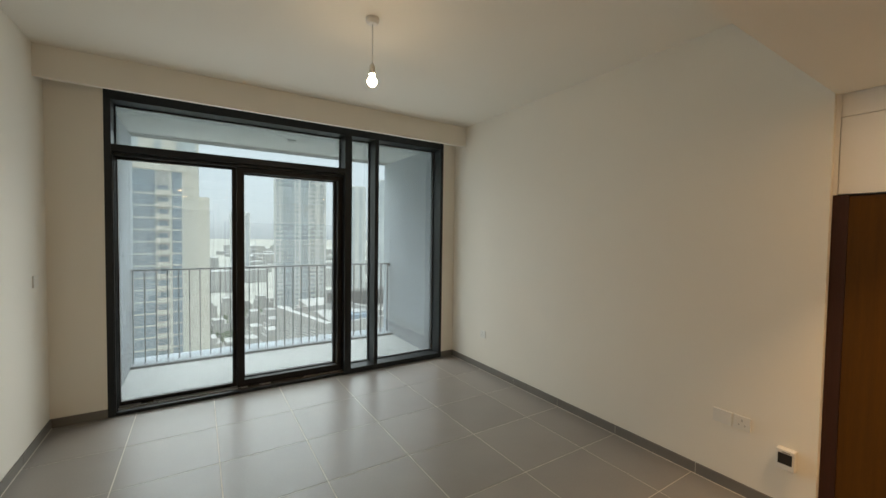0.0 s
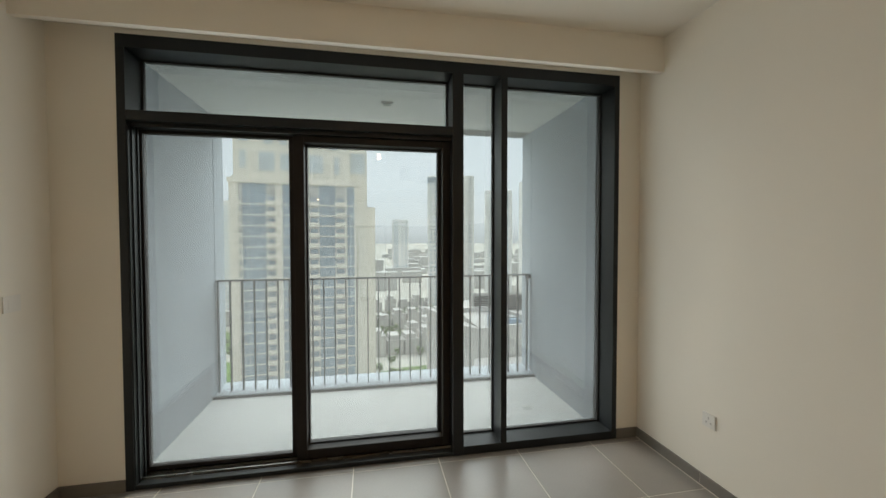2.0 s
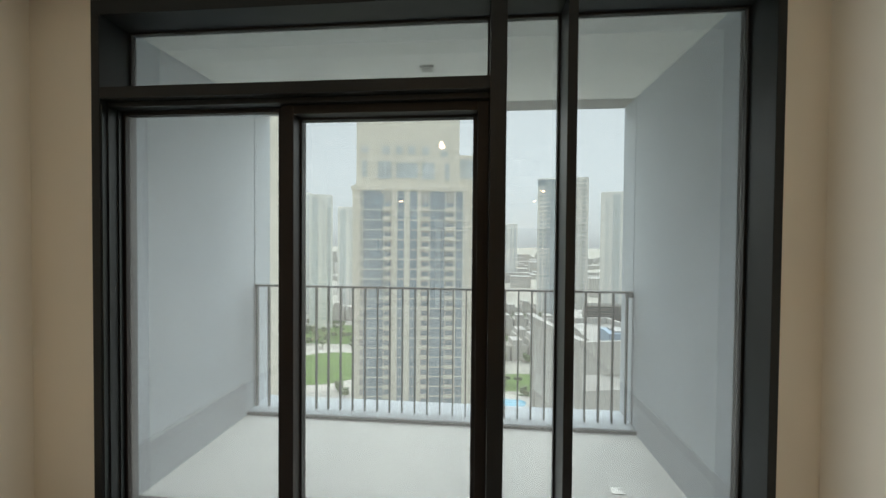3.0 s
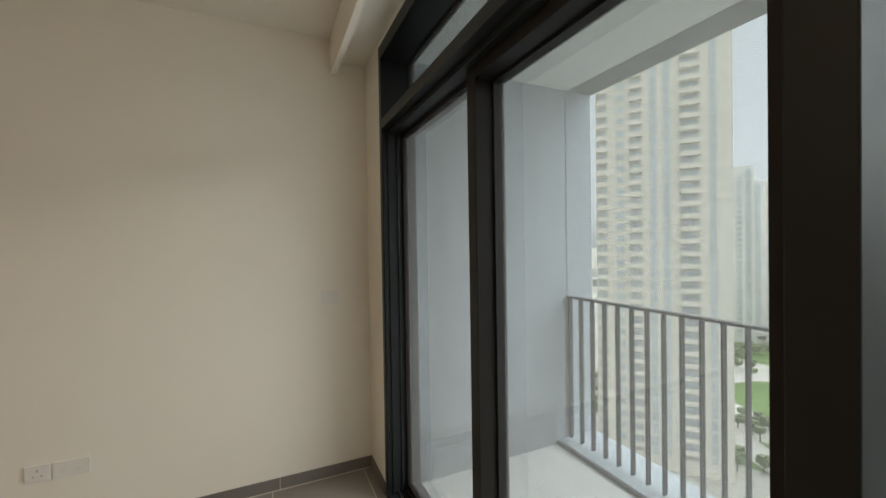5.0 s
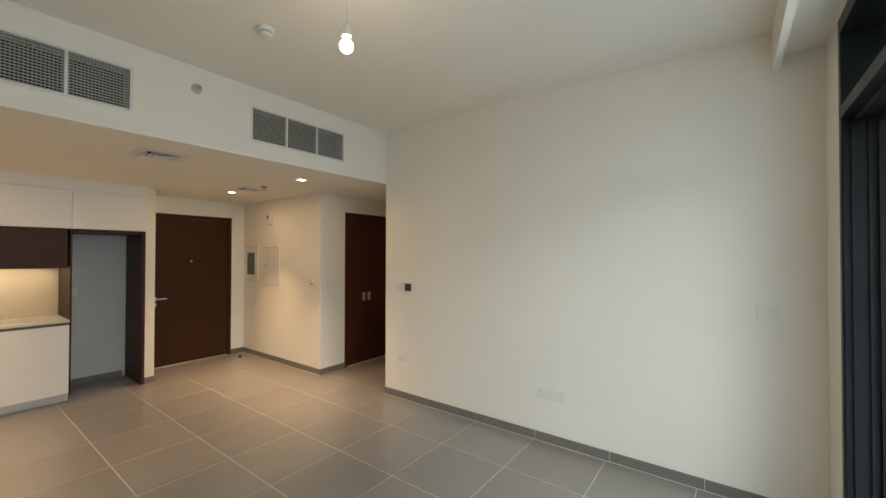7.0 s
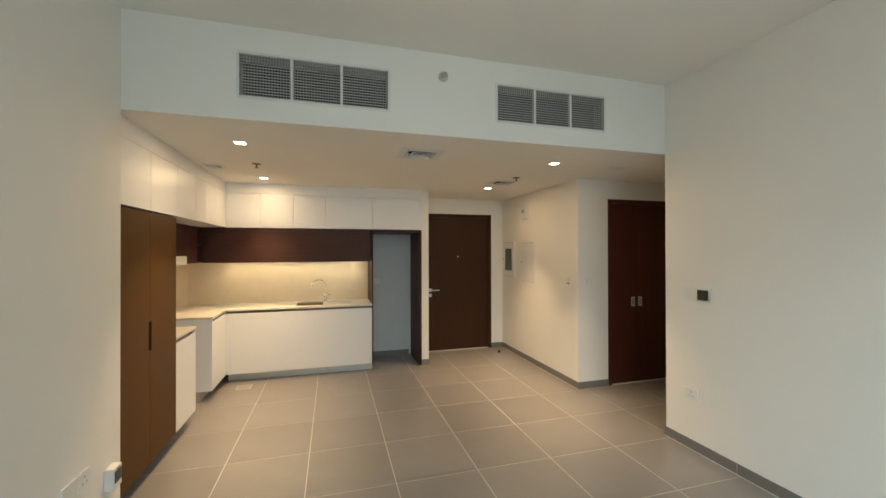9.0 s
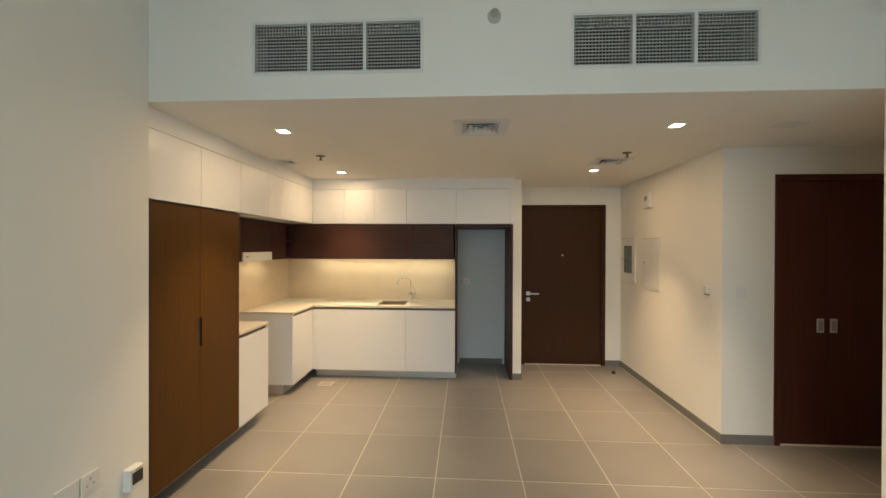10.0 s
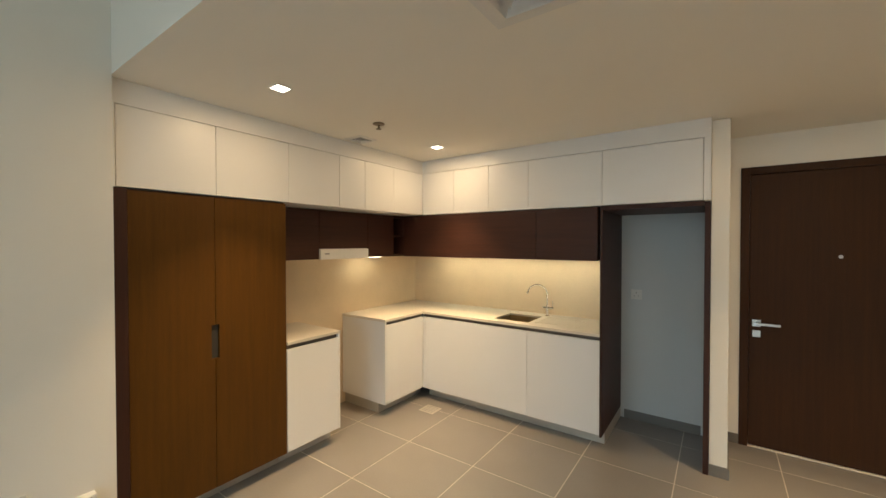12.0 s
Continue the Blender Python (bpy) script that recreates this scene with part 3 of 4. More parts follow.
bm = bmesh.new()
lathe(bm, 2.99, -6.31, ((0.045, 0.712), (0.045, 0.716), (0.02, 0.717)))
part("drain", bm, CHROME, s)
# drainer grooves cut in the stone, shown as slim ribs
s = thing("drainer", (2.5, -6.3, ZC), "raised rim and ribs of a stone drainer beside the sink", "drainer")
part("rim", boxes((2.42, 2.78, -6.46, -6.452, ZC, ZC + 0.004), (2.42, 2.78, -6.178, -6.17, ZC, ZC + 0.004), (2.42, 2.428, -6.452, -6.178, ZC, ZC + 0.004)), STONE, s)
for i in range(6):
    part("rib", boxes((2.46, 2.77, -6.42 + 0.042 * i, -6.414 + 0.042 * i, ZC, ZC + 0.003)), STONE, s)

# tap: a slim hooked spout over a level mixer bar
TPX, TPY = 2.80, -6.52
s = thing("kitchen_tap", (TPX, TPY, ZC), "slim chrome swan-neck kitchen mixer tap with a side lever", "tap")
bm = bmesh.new()
lathe(bm, TPX, TPY, ((0.025, ZC), (0.025, ZC + 0.006), (0.0135, ZC + 0.010), (0.0135, ZC + 0.092), (0.008, ZC + 0.098)))
part("tap_body", bm, CHROME, s)
bm = bmesh.new()
pts = [Vector((TPX, TPY, ZC + 0.09)), Vector((TPX, TPY, ZC + 0.205))]
for i in range(1, 15):
    a = math.pi * i / 14 * 0.92
    pts.append(Vector((TPX + 0.086 * (1 - math.cos(a)), TPY + 0.027 * (1 - math.cos(a)), ZC + 0.205 + 0.086 * math.sin(a))))
for p, q in zip(pts, pts[1:]):
    rod(bm, p, q, 0.0068, 10)
rod(bm, pts[-1], pts[-1] + (pts[-1] - pts[-2]).normalized() * 0.025, 0.0085, 10)
part("spout", bm, CHROME, s, smooth=True)
bm = bmesh.new()
rod(bm, (TPX + 0.036, TPY + 0.01, ZC + 0.080), (TPX - 0.062, TPY + 0.01, ZC + 0.080), 0.010, 14)
part("mixer_bar", bm, CHROME, s)
bm = bmesh.new()
rod(bm, (TPX - 0.052, TPY + 0.01, ZC + 0.085), (TPX - 0.054, TPY + 0.012, ZC + 0.150), 0.0038, 8)
part("tap_lever", bm, CHROME, s)

# splashback slabs
setting("splashback", boxes((2.215, KR, KB - 0.02, KB, ZC, ZU + 0.02)), SPLASH, "cream stone splashback behind the worktop", "splashback")
setting("splashback_side", boxes((KR - 0.02, KR, KB, YA - 0.0, 0.0, ZU + 0.02)), SPLASH, "cream stone splashback behind the cooker gap", "splashback")

# dark wall units
UX = 4.16
c = thing("wall_cabinet", (4.33, -5.2, ZU), "dark wenge wall cabinet holding a slim extractor", "cabinet", "dark wall cabinets")
YN = -5.885
part("body", boxes((UX + 0.02, KR, YN, Y1 - 0.002, ZU + 0.09, ZW - 0.004)), WENGE_H, c)
for a, b, z in ((YN, -5.535, ZU), (-5.532, -4.995, ZU + 0.085), (-4.992, Y1 - 0.003, ZU)):
    part("door", boxes((UX, UX + 0.019, a, b, z, ZW - 0.008), bevel=0.001), WENGE_H, c)
part("underside", boxes((UX + 0.02, KR - 0.02, YN, -5.54, ZU + 0.002, ZU + 0.09)), WENGE_H, c)
part("underside", boxes((UX + 0.02, KR - 0.02, -4.99, Y1 - 0.002, ZU + 0.002, ZU + 0.09)), WENGE_H, c)
part("open_shelf", boxes((KR - 0.04, KR - 0.02, -6.04, YN - 0.001, ZU + 0.018, ZW - 0.02), (UX, KR - 0.02, -6.04, YN - 0.001, ZU, ZU + 0.018), (UX + 0.01, KR - 0.04, -6.04, YN - 0.001, 1.622, 1.638),
                         (UX, KR - 0.02, -6.04, YN - 0.001, ZW - 0.022, ZW - 0.004), (UX + 0.002, KR - 0.02, KB, -6.041, ZU, ZW - 0.004)), WENGE, c, "open dark corner shelves")
h = thing("extractor_hood", (4.33, -5.26, ZU), "slim white built-in extractor hood with a small label", "extractor")
part("hood_front", boxes((UX - 0.012, UX + 0.008, -5.528, -4.999, ZU - 0.004, ZU + 0.082), bevel=0.003), PLASTIC, h)
part("hood_body", boxes((UX + 0.008, KR - 0.03, -5.528, -4.999, ZU + 0.006, ZU + 0.085)), PLASTIC, h)
part("hood_label", boxes((UX - 0.014, UX - 0.0125, -5.085, -5.04, ZU + 0.037, ZU + 0.049)), GREYP, h, "small grey label, too small to read")
part("filter", boxes((UX + 0.05, KR - 0.06, -5.50, -5.02, ZU + 0.001, ZU + 0.006)), STEEL, h)
c = thing("wall_cabinet", (3.2, -6.3, ZU), "dark wenge wall cabinet over the sink, lit from below", "cabinet", "dark wall cabinets")
part("body", boxes((2.235, UX, KB, -6.06, ZU + 0.012, ZW - 0.004)), WENGE_H, c)
part("underside", boxes((2.235, UX, KB, -6.085, ZU, ZU + 0.012)), WENGE_H, c)
for a, b in ((2.72, UX), (2.235, 2.72)):
    front_y("door", a, b, ZU - 0.004, ZW - 0.006, WENGE_H, c, y=KY)
st = thing("light_strip", (3.2, -6.53, ZU - 0.004), "warm light strip under the wall cabinet", "light strip")
part("profile", boxes((2.27, 4.10, -6.47, -6.432, ZU - 0.008, ZU)), PLINTH, st)
part("diffuser", boxes((2.28, 4.09, -6.466, -6.436, ZU - 0.011, ZU - 0.008)), STRIP, st, "glowing warm diffuser")
st = thing("light_strip", (4.33, -5.72, ZU - 0.004), "short warm light strip under the corner wall cabinet", "light strip")
part("profile", boxes((4.31, 4.348, -5.87, -5.56, ZU - 0.006, ZU + 0.002)), PLINTH, st)
part("diffuser", boxes((4.314, 4.344, -5.865, -5.565, ZU - 0.009, ZU - 0.006)), STRIP, st, "glowing warm diffuser")

# white top units: right run and back run
ys = [L - 0.02, -4.085, -4.558, -4.998, -5.266, -5.62, KY]
for y1, y0 in zip(ys, ys[1:]):
    c = thing("top_cabinet", (4.2, (y0 + y1) / 2, ZW), "white lacquered top cabinet under the kitchen ceiling", "cabinet", "white top cabinets")
    carcass(KX + 0.021, KR, y0 + 0.001, y1 - 0.001, ZW, ZF + 0.008, c, LACQ)
    front_x("door", y0, y1, ZW, ZF, LACQ, c)
xs = [KX, 3.535, 3.166, 2.79, 2.205, 1.578]
for b, a in zip(xs, xs[1:]):
    c = thing("top_cabinet", ((a + b) / 2, -6.3, ZW), "white lacquered top cabinet under the kitchen ceiling", "cabinet", "white top cabinets")
    carcass(a + 0.001, b - 0.001, KB, KY - 0.021, ZW, ZF + 0.008, c, LACQ)
    front_y("door", a, b, ZW, ZF, LACQ, c)
setting("trim_filler", boxes((KX + 0.006, KR, KB, L - 0.002, ZF + 0.004, HK), (1.537, KX + 0.006, KB, KY - 0.006, ZF + 0.004, HK), (1.537, 1.576, KB, KY - 0.008, ZW, ZF + 0.004)), LACQ, "white filler strip between top cabinets and ceiling", "trim")
setting("trim_side", boxes((KX - 0.004, KX + 0.02, L - 0.018, L - 0.001, ZW, HK)), LACQ, "white filler strip beside the wall", "trim")

# fridge niche surround
c = thing("fridge_surround", (1.87, -6.4, 0), "dark wenge surround of an empty fridge niche", "cabinet")
part("side_panel", boxes((2.200, 2.216, BACK + 0.02, KY + 0.0, 0.092, ZW - 0.002), bevel=0.001), WENGE, c)
part("plinth", boxes((2.201, 2.215, BACK + 0.02, KY - 0.11, 0.0, 0.092)), PLINTH, c)
part("side_panel", boxes((1.537, 1.570, BACK + 0.02, -6.125, 0.0, ZW - 0.002), bevel=0.001), WENGE, c)
part("top_rail", boxes((1.570, 2.200, BACK + 0.02, KY - 0.005, ZW - 0.035, ZW - 0.002), bevel=0.001), WENGE, c)


# ---- sockets, switches, panels ----
def plate(name, wall, a0, a1, z0, z1, label, holes=(), th=0.009, category="socket", m=PLASTIC, hm=HOLE):
    """A wall plate with slots. wall: axis, place and the side it faces."""
    ax, w, sgn = wall

    def dims(p0, p1, q0, q1, d0, d1):
        lo, hi = sorted((w + sgn * d0, w + sgn * d1))
        return (lo, hi, p0, p1, q0, q1) if ax == "x" else (p0, p1, lo, hi, q0, q1)
    am = (a0 + a1) / 2
    t = thing(name, (w, am, z0) if ax == "x" else (am, w, z0), label, category)
    part("plate", boxes(dims(a0, a1, z0, z1, 0, th), bevel=0.0015), m, t)
    for n, h0, h1, k0, k1, hmat in holes:
        part(n, boxes(dims(h0, h1, k0, k1, th, th + 0.0015)), hmat, t)
    return t


LW, RW = ("x", 0.0, 1), ("x", W, -1)


def socket(wall, a0, a1, z0, z1, label):
    c, q = (a0 + a1) / 2, (z1 - z0)
    plate("wall_socket", wall, a0, a1, z0, z1, label, [("socket_slot", c - 0.004, c + 0.004, z0 + q * 0.60, z0 + q * 0.78, PIN), ("socket_slot", c - 0.02, c - 0.012, z0 + q * 0.3, z0 + q * 0.42, PIN), ("socket_slot", c + 0.012, c + 0.02, z0 + q * 0.3, z0 + q * 0.42, PIN)])


socket(LW, -1.80, -1.70, 0.36, 0.445, "white plastic single wall socket above the skirting")
plate("blank_plate", LW, -1.69, -1.54, 0.36, 0.445, "white plastic double media plate above the skirting", [("outlet", -1.66, -1.635, 0.385, 0.41, VENTW), ("outlet", -1.60, -1.575, 0.385, 0.41, VENTW)], category="media plate")
plate("blank_plate", LW, -3.41, -3.30, 1.17, 1.265, "white blank wall plate beside the thermostat", category="wall plate")
t = thing("thermostat", (0, -3.235, 1.17), "small dark thermostat with white edges on the wall", "thermostat")
part("back_plate", boxes((0, 0.008, -3.285, -3.19, 1.17, 1.262), bevel=0.002), PLASTIC, t)
part("display", boxes((0.008, 0.03, -3.278, -3.205, 1.178, 1.255), bevel=0.004), DARKP, t, "dark glossy front")
socket(LW, -3.41, -3.30, 0.39, 0.475, "white plastic single wall socket near the corridor")
plate("light_switch", LW, -0.32, -0.22, 1.17, 1.255, "white plastic rocker switch near the window", [("rocker", -0.295, -0.245, 1.19, 1.235, PLASTIC)], category="switch")
socket(RW, -0.70, -0.61, 0.385, 0.47, "white plastic single wall socket above the skirting")
socket(RW, -3.295, -3.205, 0.41, 0.495, "white plastic single wall socket with three pin holes")
plate("blank_plate", RW, -3.195, -3.09, 0.41, 0.495, "white plastic media plate beside the socket", category="media plate")
t = thing("control_box", (W, -3.47, 0.28), "small white control box with a dark display on the wall", "control box")
part("housing", boxes((W - 0.045, W, -3.515, -3.43, 0.285, 0.40), bevel=0.006), PLASTIC, t)
part("display", boxes((W - 0.048, W - 0.045, -3.504, -3.441, 0.318, 0.380), bevel=0.001), DARKP, t, "dark display")
part("label", boxes((W - 0.047, W - 0.045, -3.495, -3.46, 0.384, 0.390)), GREYP, t)


def hatch(a0, a1, z0, z1, label, window=False):
    t = thing("wall_hatch", (EX, (a0 + a1) / 2, z0), label, "hatch")
    w = 0.014
    part("hatch_frame", boxes((EX, EX + 0.010, a0, a0 + w, z0, z1), (EX, EX + 0.010, a1 - w, a1, z0, z1), (EX, EX + 0.010, a0 + w, a1 - w, z0, z0 + w), (EX, EX + 0.010, a0 + w, a1 - w, z1 - w, z1), bevel=0.001), WALL, t)
    part("gap", boxes((EX, EX + 0.003, a0 + w, a1 - w, z0 + w, z1 - w)), GREYP, t)
    part("door", boxes((EX + 0.003, EX + 0.008, a0 + w + 0.004, a1 - w - 0.004, z0 + w + 0.005, z1 - w - 0.005)), PLASTIC, t)
    part("label", boxes((EX + 0.008, EX + 0.0095, (a0 + a1) / 2 - 0.05, (a0 + a1) / 2 + 0.05, z1 - 0.06, z1 - 0.04)), VENTW, t)
    part("latch", boxes((EX + 0.008, EX + 0.014, a0 + 0.028, a0 + 0.055, (z0 + z1) / 2 - 0.01, (z0 + z1) / 2 + 0.012), bevel=0.002), GREYP, t)
    if window:
        part("viewing_window", boxes((EX + 0.0085, EX + 0.012, a0 + 0.10, a1 - 0.10, z0 + 0.11, z1 - 0.11)), PANELG, t, "dark green-tinted viewing window")


hatch(-6.73, -6.31, 1.14, 1.70, "white electrical distribution board with a dark viewing window", True)
hatch(-6.125, -5.715, 1.105, 1.685, "flush white service hatch with a small latch")
t = thing("alarm_sounder", (EX, -5.97, 2.0), "small white wall alarm unit with a grey grille", "alarm")
part("housing", boxes((EX, EX + 0.045, -6.035, -5.90, 2.01, 2.19), bevel=0.008), PLASTIC, t)
part("grille", boxes((EX + 0.045, EX + 0.048, -6.0, -5.935, 2.09, 2.14)), GREYP, t)
t = thing("intercom", (EX, -4.93, 1.17), "small white intercom box on the wall near the corner", "intercom")
part("housing", boxes((EX, EX + 0.022, -4.96, -4.90, 1.18, 1.245), bevel=0.005), PLASTIC, t)
part("bracket", boxes((EX, EX + 0.012, -4.955, -4.905, 1.165, 1.18), bevel=0.002), GREYP, t)
plate("light_switch", ("y", CW, 1), -0.14, -0.06, 1.17, 1.255, "white plastic rocker switch beside the closet", [("rocker", -0.125, -0.075, 1.19, 1.235, PLASTIC)], category="switch")
socket(("y", BACK + 0.02, 1), 2.035, 2.12, 1.065, 1.15, "white plastic socket at the back of the fridge niche")
t = thing("door_stop", (0.25, -6.45, 0), "small dark floor door stop", "door stop")
bm = bmesh.new()
lathe(bm, 0.25, -6.45, ((0.022, 0.0), (0.024, 0.01), (0.018, 0.03), (0.006, 0.034)), 14)
part("buffer", bm, DARKP, t)
t = thing("floor_drain", (3.68, -5.86, 0), "square tiled floor drain cover by the sink cabinet", "drain")
part("cover", boxes((3.60, 3.76, -5.935, -5.79, 0.0005, 0.003), bevel=0.001), PLINTH, t)
for i in range(5):
    part("slot", boxes((3.62, 3.74, -5.92 + 0.026 * i, -5.912 + 0.026 * i, 0.003, 0.0042)), GREYP, t)


# ---- ceiling fixtures ----
def downlight(x, y, power):
    t = thing("downlight", (x, y, HK), "small square recessed downlight, lit warm", "downlight", "kitchen downlights")
    part("bezel", boxes((x - 0.045, x - 0.036, y - 0.045, y + 0.045, HK - 0.004, HK), (x + 0.036, x + 0.045, y - 0.045, y + 0.045, HK - 0.004, HK), (x - 0.036, x + 0.036, y - 0.045, y - 0.036, HK - 0.004, HK), (x - 0.036, x + 0.036, y + 0.036, y + 0.045, HK - 0.004, HK)), PLASTIC, t)
    part("lens", boxes((x - 0.036, x + 0.036, y - 0.036, y + 0.036, HK - 0.003, HK)), LAMP, t, "glowing warm lens")
    lt = new("downlight_lamp", bpy.data.lights.new("downlight_lamp", "AREA"))
    lt.data.shape, lt.data.size, lt.data.energy, lt.data.color, lt.data.spread = "SQUARE", 0.075, power, WARM, radians(72)
    lt.matrix_world = look((x, y, HK - 0.006), (x, y, 0))
    sp = new("downlight_spill", bpy.data.lights.new("downlight_spill", "AREA"))
    sp.data.shape, sp.data.size, sp.data.energy, sp.data.color = "SQUARE", 0.07, SPILL_W, WARM
    sp.matrix_world = look((x, y, HK - 0.008), (x, y, 0))
    return t


for x, y in ((3.37, -4.165), (3.44, -5.645), (0.72, -4.15), (0.765, -5.64)):
    downlight(x, y, DOWN_W)


def diffuser(x, y, s, label):
    """A square four-way ceiling diffuser: a flange and stepped, sloping cones."""
    t = thing("ceiling_diffuser", (x, y, HK), label, "air diffuser")
    h = s * 0.719
    part("backing", boxes((x - h, x + h, y - h, y + h, HK + 0.12, HK + 0.13), (x - h, x - h + 0.002, y - h, y + h, HK + 0.001, HK + 0.12), (x + h - 0.002, x + h, y - h, y + h, HK + 0.001, HK + 0.12),
                          (x - h + 0.002, x + h - 0.002, y - h, y - h + 0.002, HK + 0.001, HK + 0.12), (x - h + 0.002, x + h - 0.002, y + h - 0.002, y + h, HK + 0.001, HK + 0.12)), DUCT, t, "dark duct above the cones")

    def ring(r0, r1, z0, z1, th=0.004):
        bm = bmesh.new()
        lo = [(-1, -1), (1, -1), (1, 1), (-1, 1)]
        va = [bm.verts.new((x + a * r0, y + b * r0, z0)) for a, b in lo]
        vb = [bm.verts.new((x + a * r1, y + b * r1, z1)) for a, b in lo]
        vc = [bm.verts.new((x + a * r0, y + b * r0, z0 - th)) for a, b in lo]
        vd = [bm.verts.new((x + a * r1, y + b * r1, z1 - th)) for a, b in lo]
        for i in range(4):
            j = (i + 1) % 4
            bm.faces.new((va[i], va[j], vb[j], vb[i]))
            bm.faces.new((vc[i], vd[i], vd[j], vc[j]))
            bm.faces.new((va[i], vc[i], vc[j], va[j]))
            bm.faces.new((vb[i], vb[j], vd[j], vd[i]))
        return bm
    part("flange", ring(s, s * 0.665, HK - 0.0005, HK - 0.003, 0.002), VENTW, t)
    # black sheets behind the white cones stand for the shade between them
    for a in (0.66, 0.46, 0.26):
        part("cone", ring(s * a, s * (a - 0.165), HK - 0.008, HK + s * 0.13, 0.003), VENTW, t)
        if a < 0.6:
            part("shade_sheet", ring(s * a + 0.002, s * (a - 0.165) + 0.003, HK - 0.005, HK + s * 0.13 + 0.004, 0.002), DUCT, t, "dark sheet standing for shade behind the cone")
    part("shade_sheet", ring(s * 0.085 + 0.002, s * 0.02, HK - 0.005, HK + s * 0.11, 0.002), DUCT, t, "dark sheet standing for shade behind the cone")
    part("core", ring(s * 0.085, s * 0.01, HK - 0.008, HK + s * 0.10, 0.003), VENTW, t)


for (x, y, s), lab in zip(DIFFUSERS, ("white square ceiling air diffuser with stepped cones", "white square ceiling air diffuser near the entrance", "small square ceiling air diffuser above the cabinets")):
    diffuser(x, y, s, lab)


def sprinkler(x, y, z, label, r=0.04):
    t = thing("sprinkler", (x, y, z), label, "sprinkler")
    bm = bmesh.new()
    lathe(bm, x, y, ((r, z), (r, z - 0.004), (r * 0.6, z - 0.008)))
    part("rosette", bm, BRASS, t)
    bm = bmesh.new()
    rod(bm, (x, y, z - 0.006), (x, y, z - 0.035), 0.007, 10)
    part("nozzle", bm, BRASS, t)
    bm = bmesh.new()
    lathe(bm, x, y, ((0.018, z - 0.035), (0.018, z - 0.038)))
    part("deflector", bm, BRASS, t)


sprinkler(3.385, -4.90, HK, "small brass-grey ceiling sprinkler in the kitchen")
sprinkler(0.735, -4.89, HK, "small brass-grey ceiling sprinkler near the entrance")
t = thing("access_hatch", (0, -4.175, HK), "flush white ceiling access hatch near the corridor", "hatch")
part("cover", boxes((-0.085, 0.085, -4.23, -4.12, HK - 0.006, HK), bevel=0.002), VENTW, t)
# side-wall sprinkler on the bulkhead
t = thing("side_sprinkler", (1.953, L, 2.787), "round grey side-wall sprinkler on the bulkhead", "sprinkler")
bm = bmesh.new()
rod(bm, (1.953, L, 2.787), (1.953, L + 0.008, 2.787), 0.036, 24)
part("rosette", bm, VENT, t)
bm = bmesh.new()
rod(bm, (1.953, L + 0.008, 2.787), (1.953, L + 0.04, 2.787), 0.012, 12)
rod(bm, (1.953, L + 0.04, 2.787), (1.953, L + 0.044, 2.787), 0.020, 16)
part("nozzle", bm, STEEL, t)
# smoke detector
t = thing("smoke_detector", (1.906, -2.72, HC), "white smoke detector with a grey slotted cap on the ceiling", "smoke detector")
bm = bmesh.new()
lathe(bm, 1.906, -2.72, ((0.050, HC), (0.052, HC - 0.018), (0.046, HC - 0.024)), 28)
part("base", bm, PLASTIC, t)
bm = bmesh.new()
lathe(bm, 1.906, -2.72, ((0.036, HC - 0.024), (0.036, HC - 0.034)), 28)
part("vent_ring", bm, GREYP, t)
bm = bmesh.new()
lathe(bm, 1.906, -2.72, ((0.040, HC - 0.034), (0.036, HC - 0.044), (0.018, HC - 0.050)), 28)
part("cap", bm, PLASTIC, t)

# pendant bulb
PX, PY, PZ = 1.955, -1.90, 2.558
t = thing("pendant_lamp", (PX, PY, HC), "bare glowing bulb hanging on a thin white cable", "lamp")
bm = bmesh.new()
lathe(bm, PX, PY, ((0.042, HC), (0.042, HC - 0.02), (0.030, HC - 0.034), (0.008, HC - 0.037)), 24)
part("ceiling_rose", bm, PLASTIC, t)
bm = bmesh.new()
rod(bm, (PX, PY, HC - 0.036), (PX, PY, PZ + 0.11), 0.0032, 8)
part("cable", bm, PLASTIC, t)
bm = bmesh.new()
lathe(bm, PX, PY, ((0.006, PZ + 0.115), (0.016, PZ + 0.10), (0.019, PZ + 0.085), (0.019, PZ + 0.05), (0.021, PZ + 0.046)), 20)
part("lamp_holder", bm, PLASTIC, t)
bm = bmesh.new()
lathe(bm, PX, PY, [(0.014, PZ + 0.05)] + [(max(0.002, 0.031 * math.sin(a)), PZ + 0.031 * math.cos(a)) for a in [0.5 + (math.pi - 0.5) * i / 10 for i in range(11)]], 20)
part("bulb", bm, BULB, t, "glowing warm bulb", smooth=True)


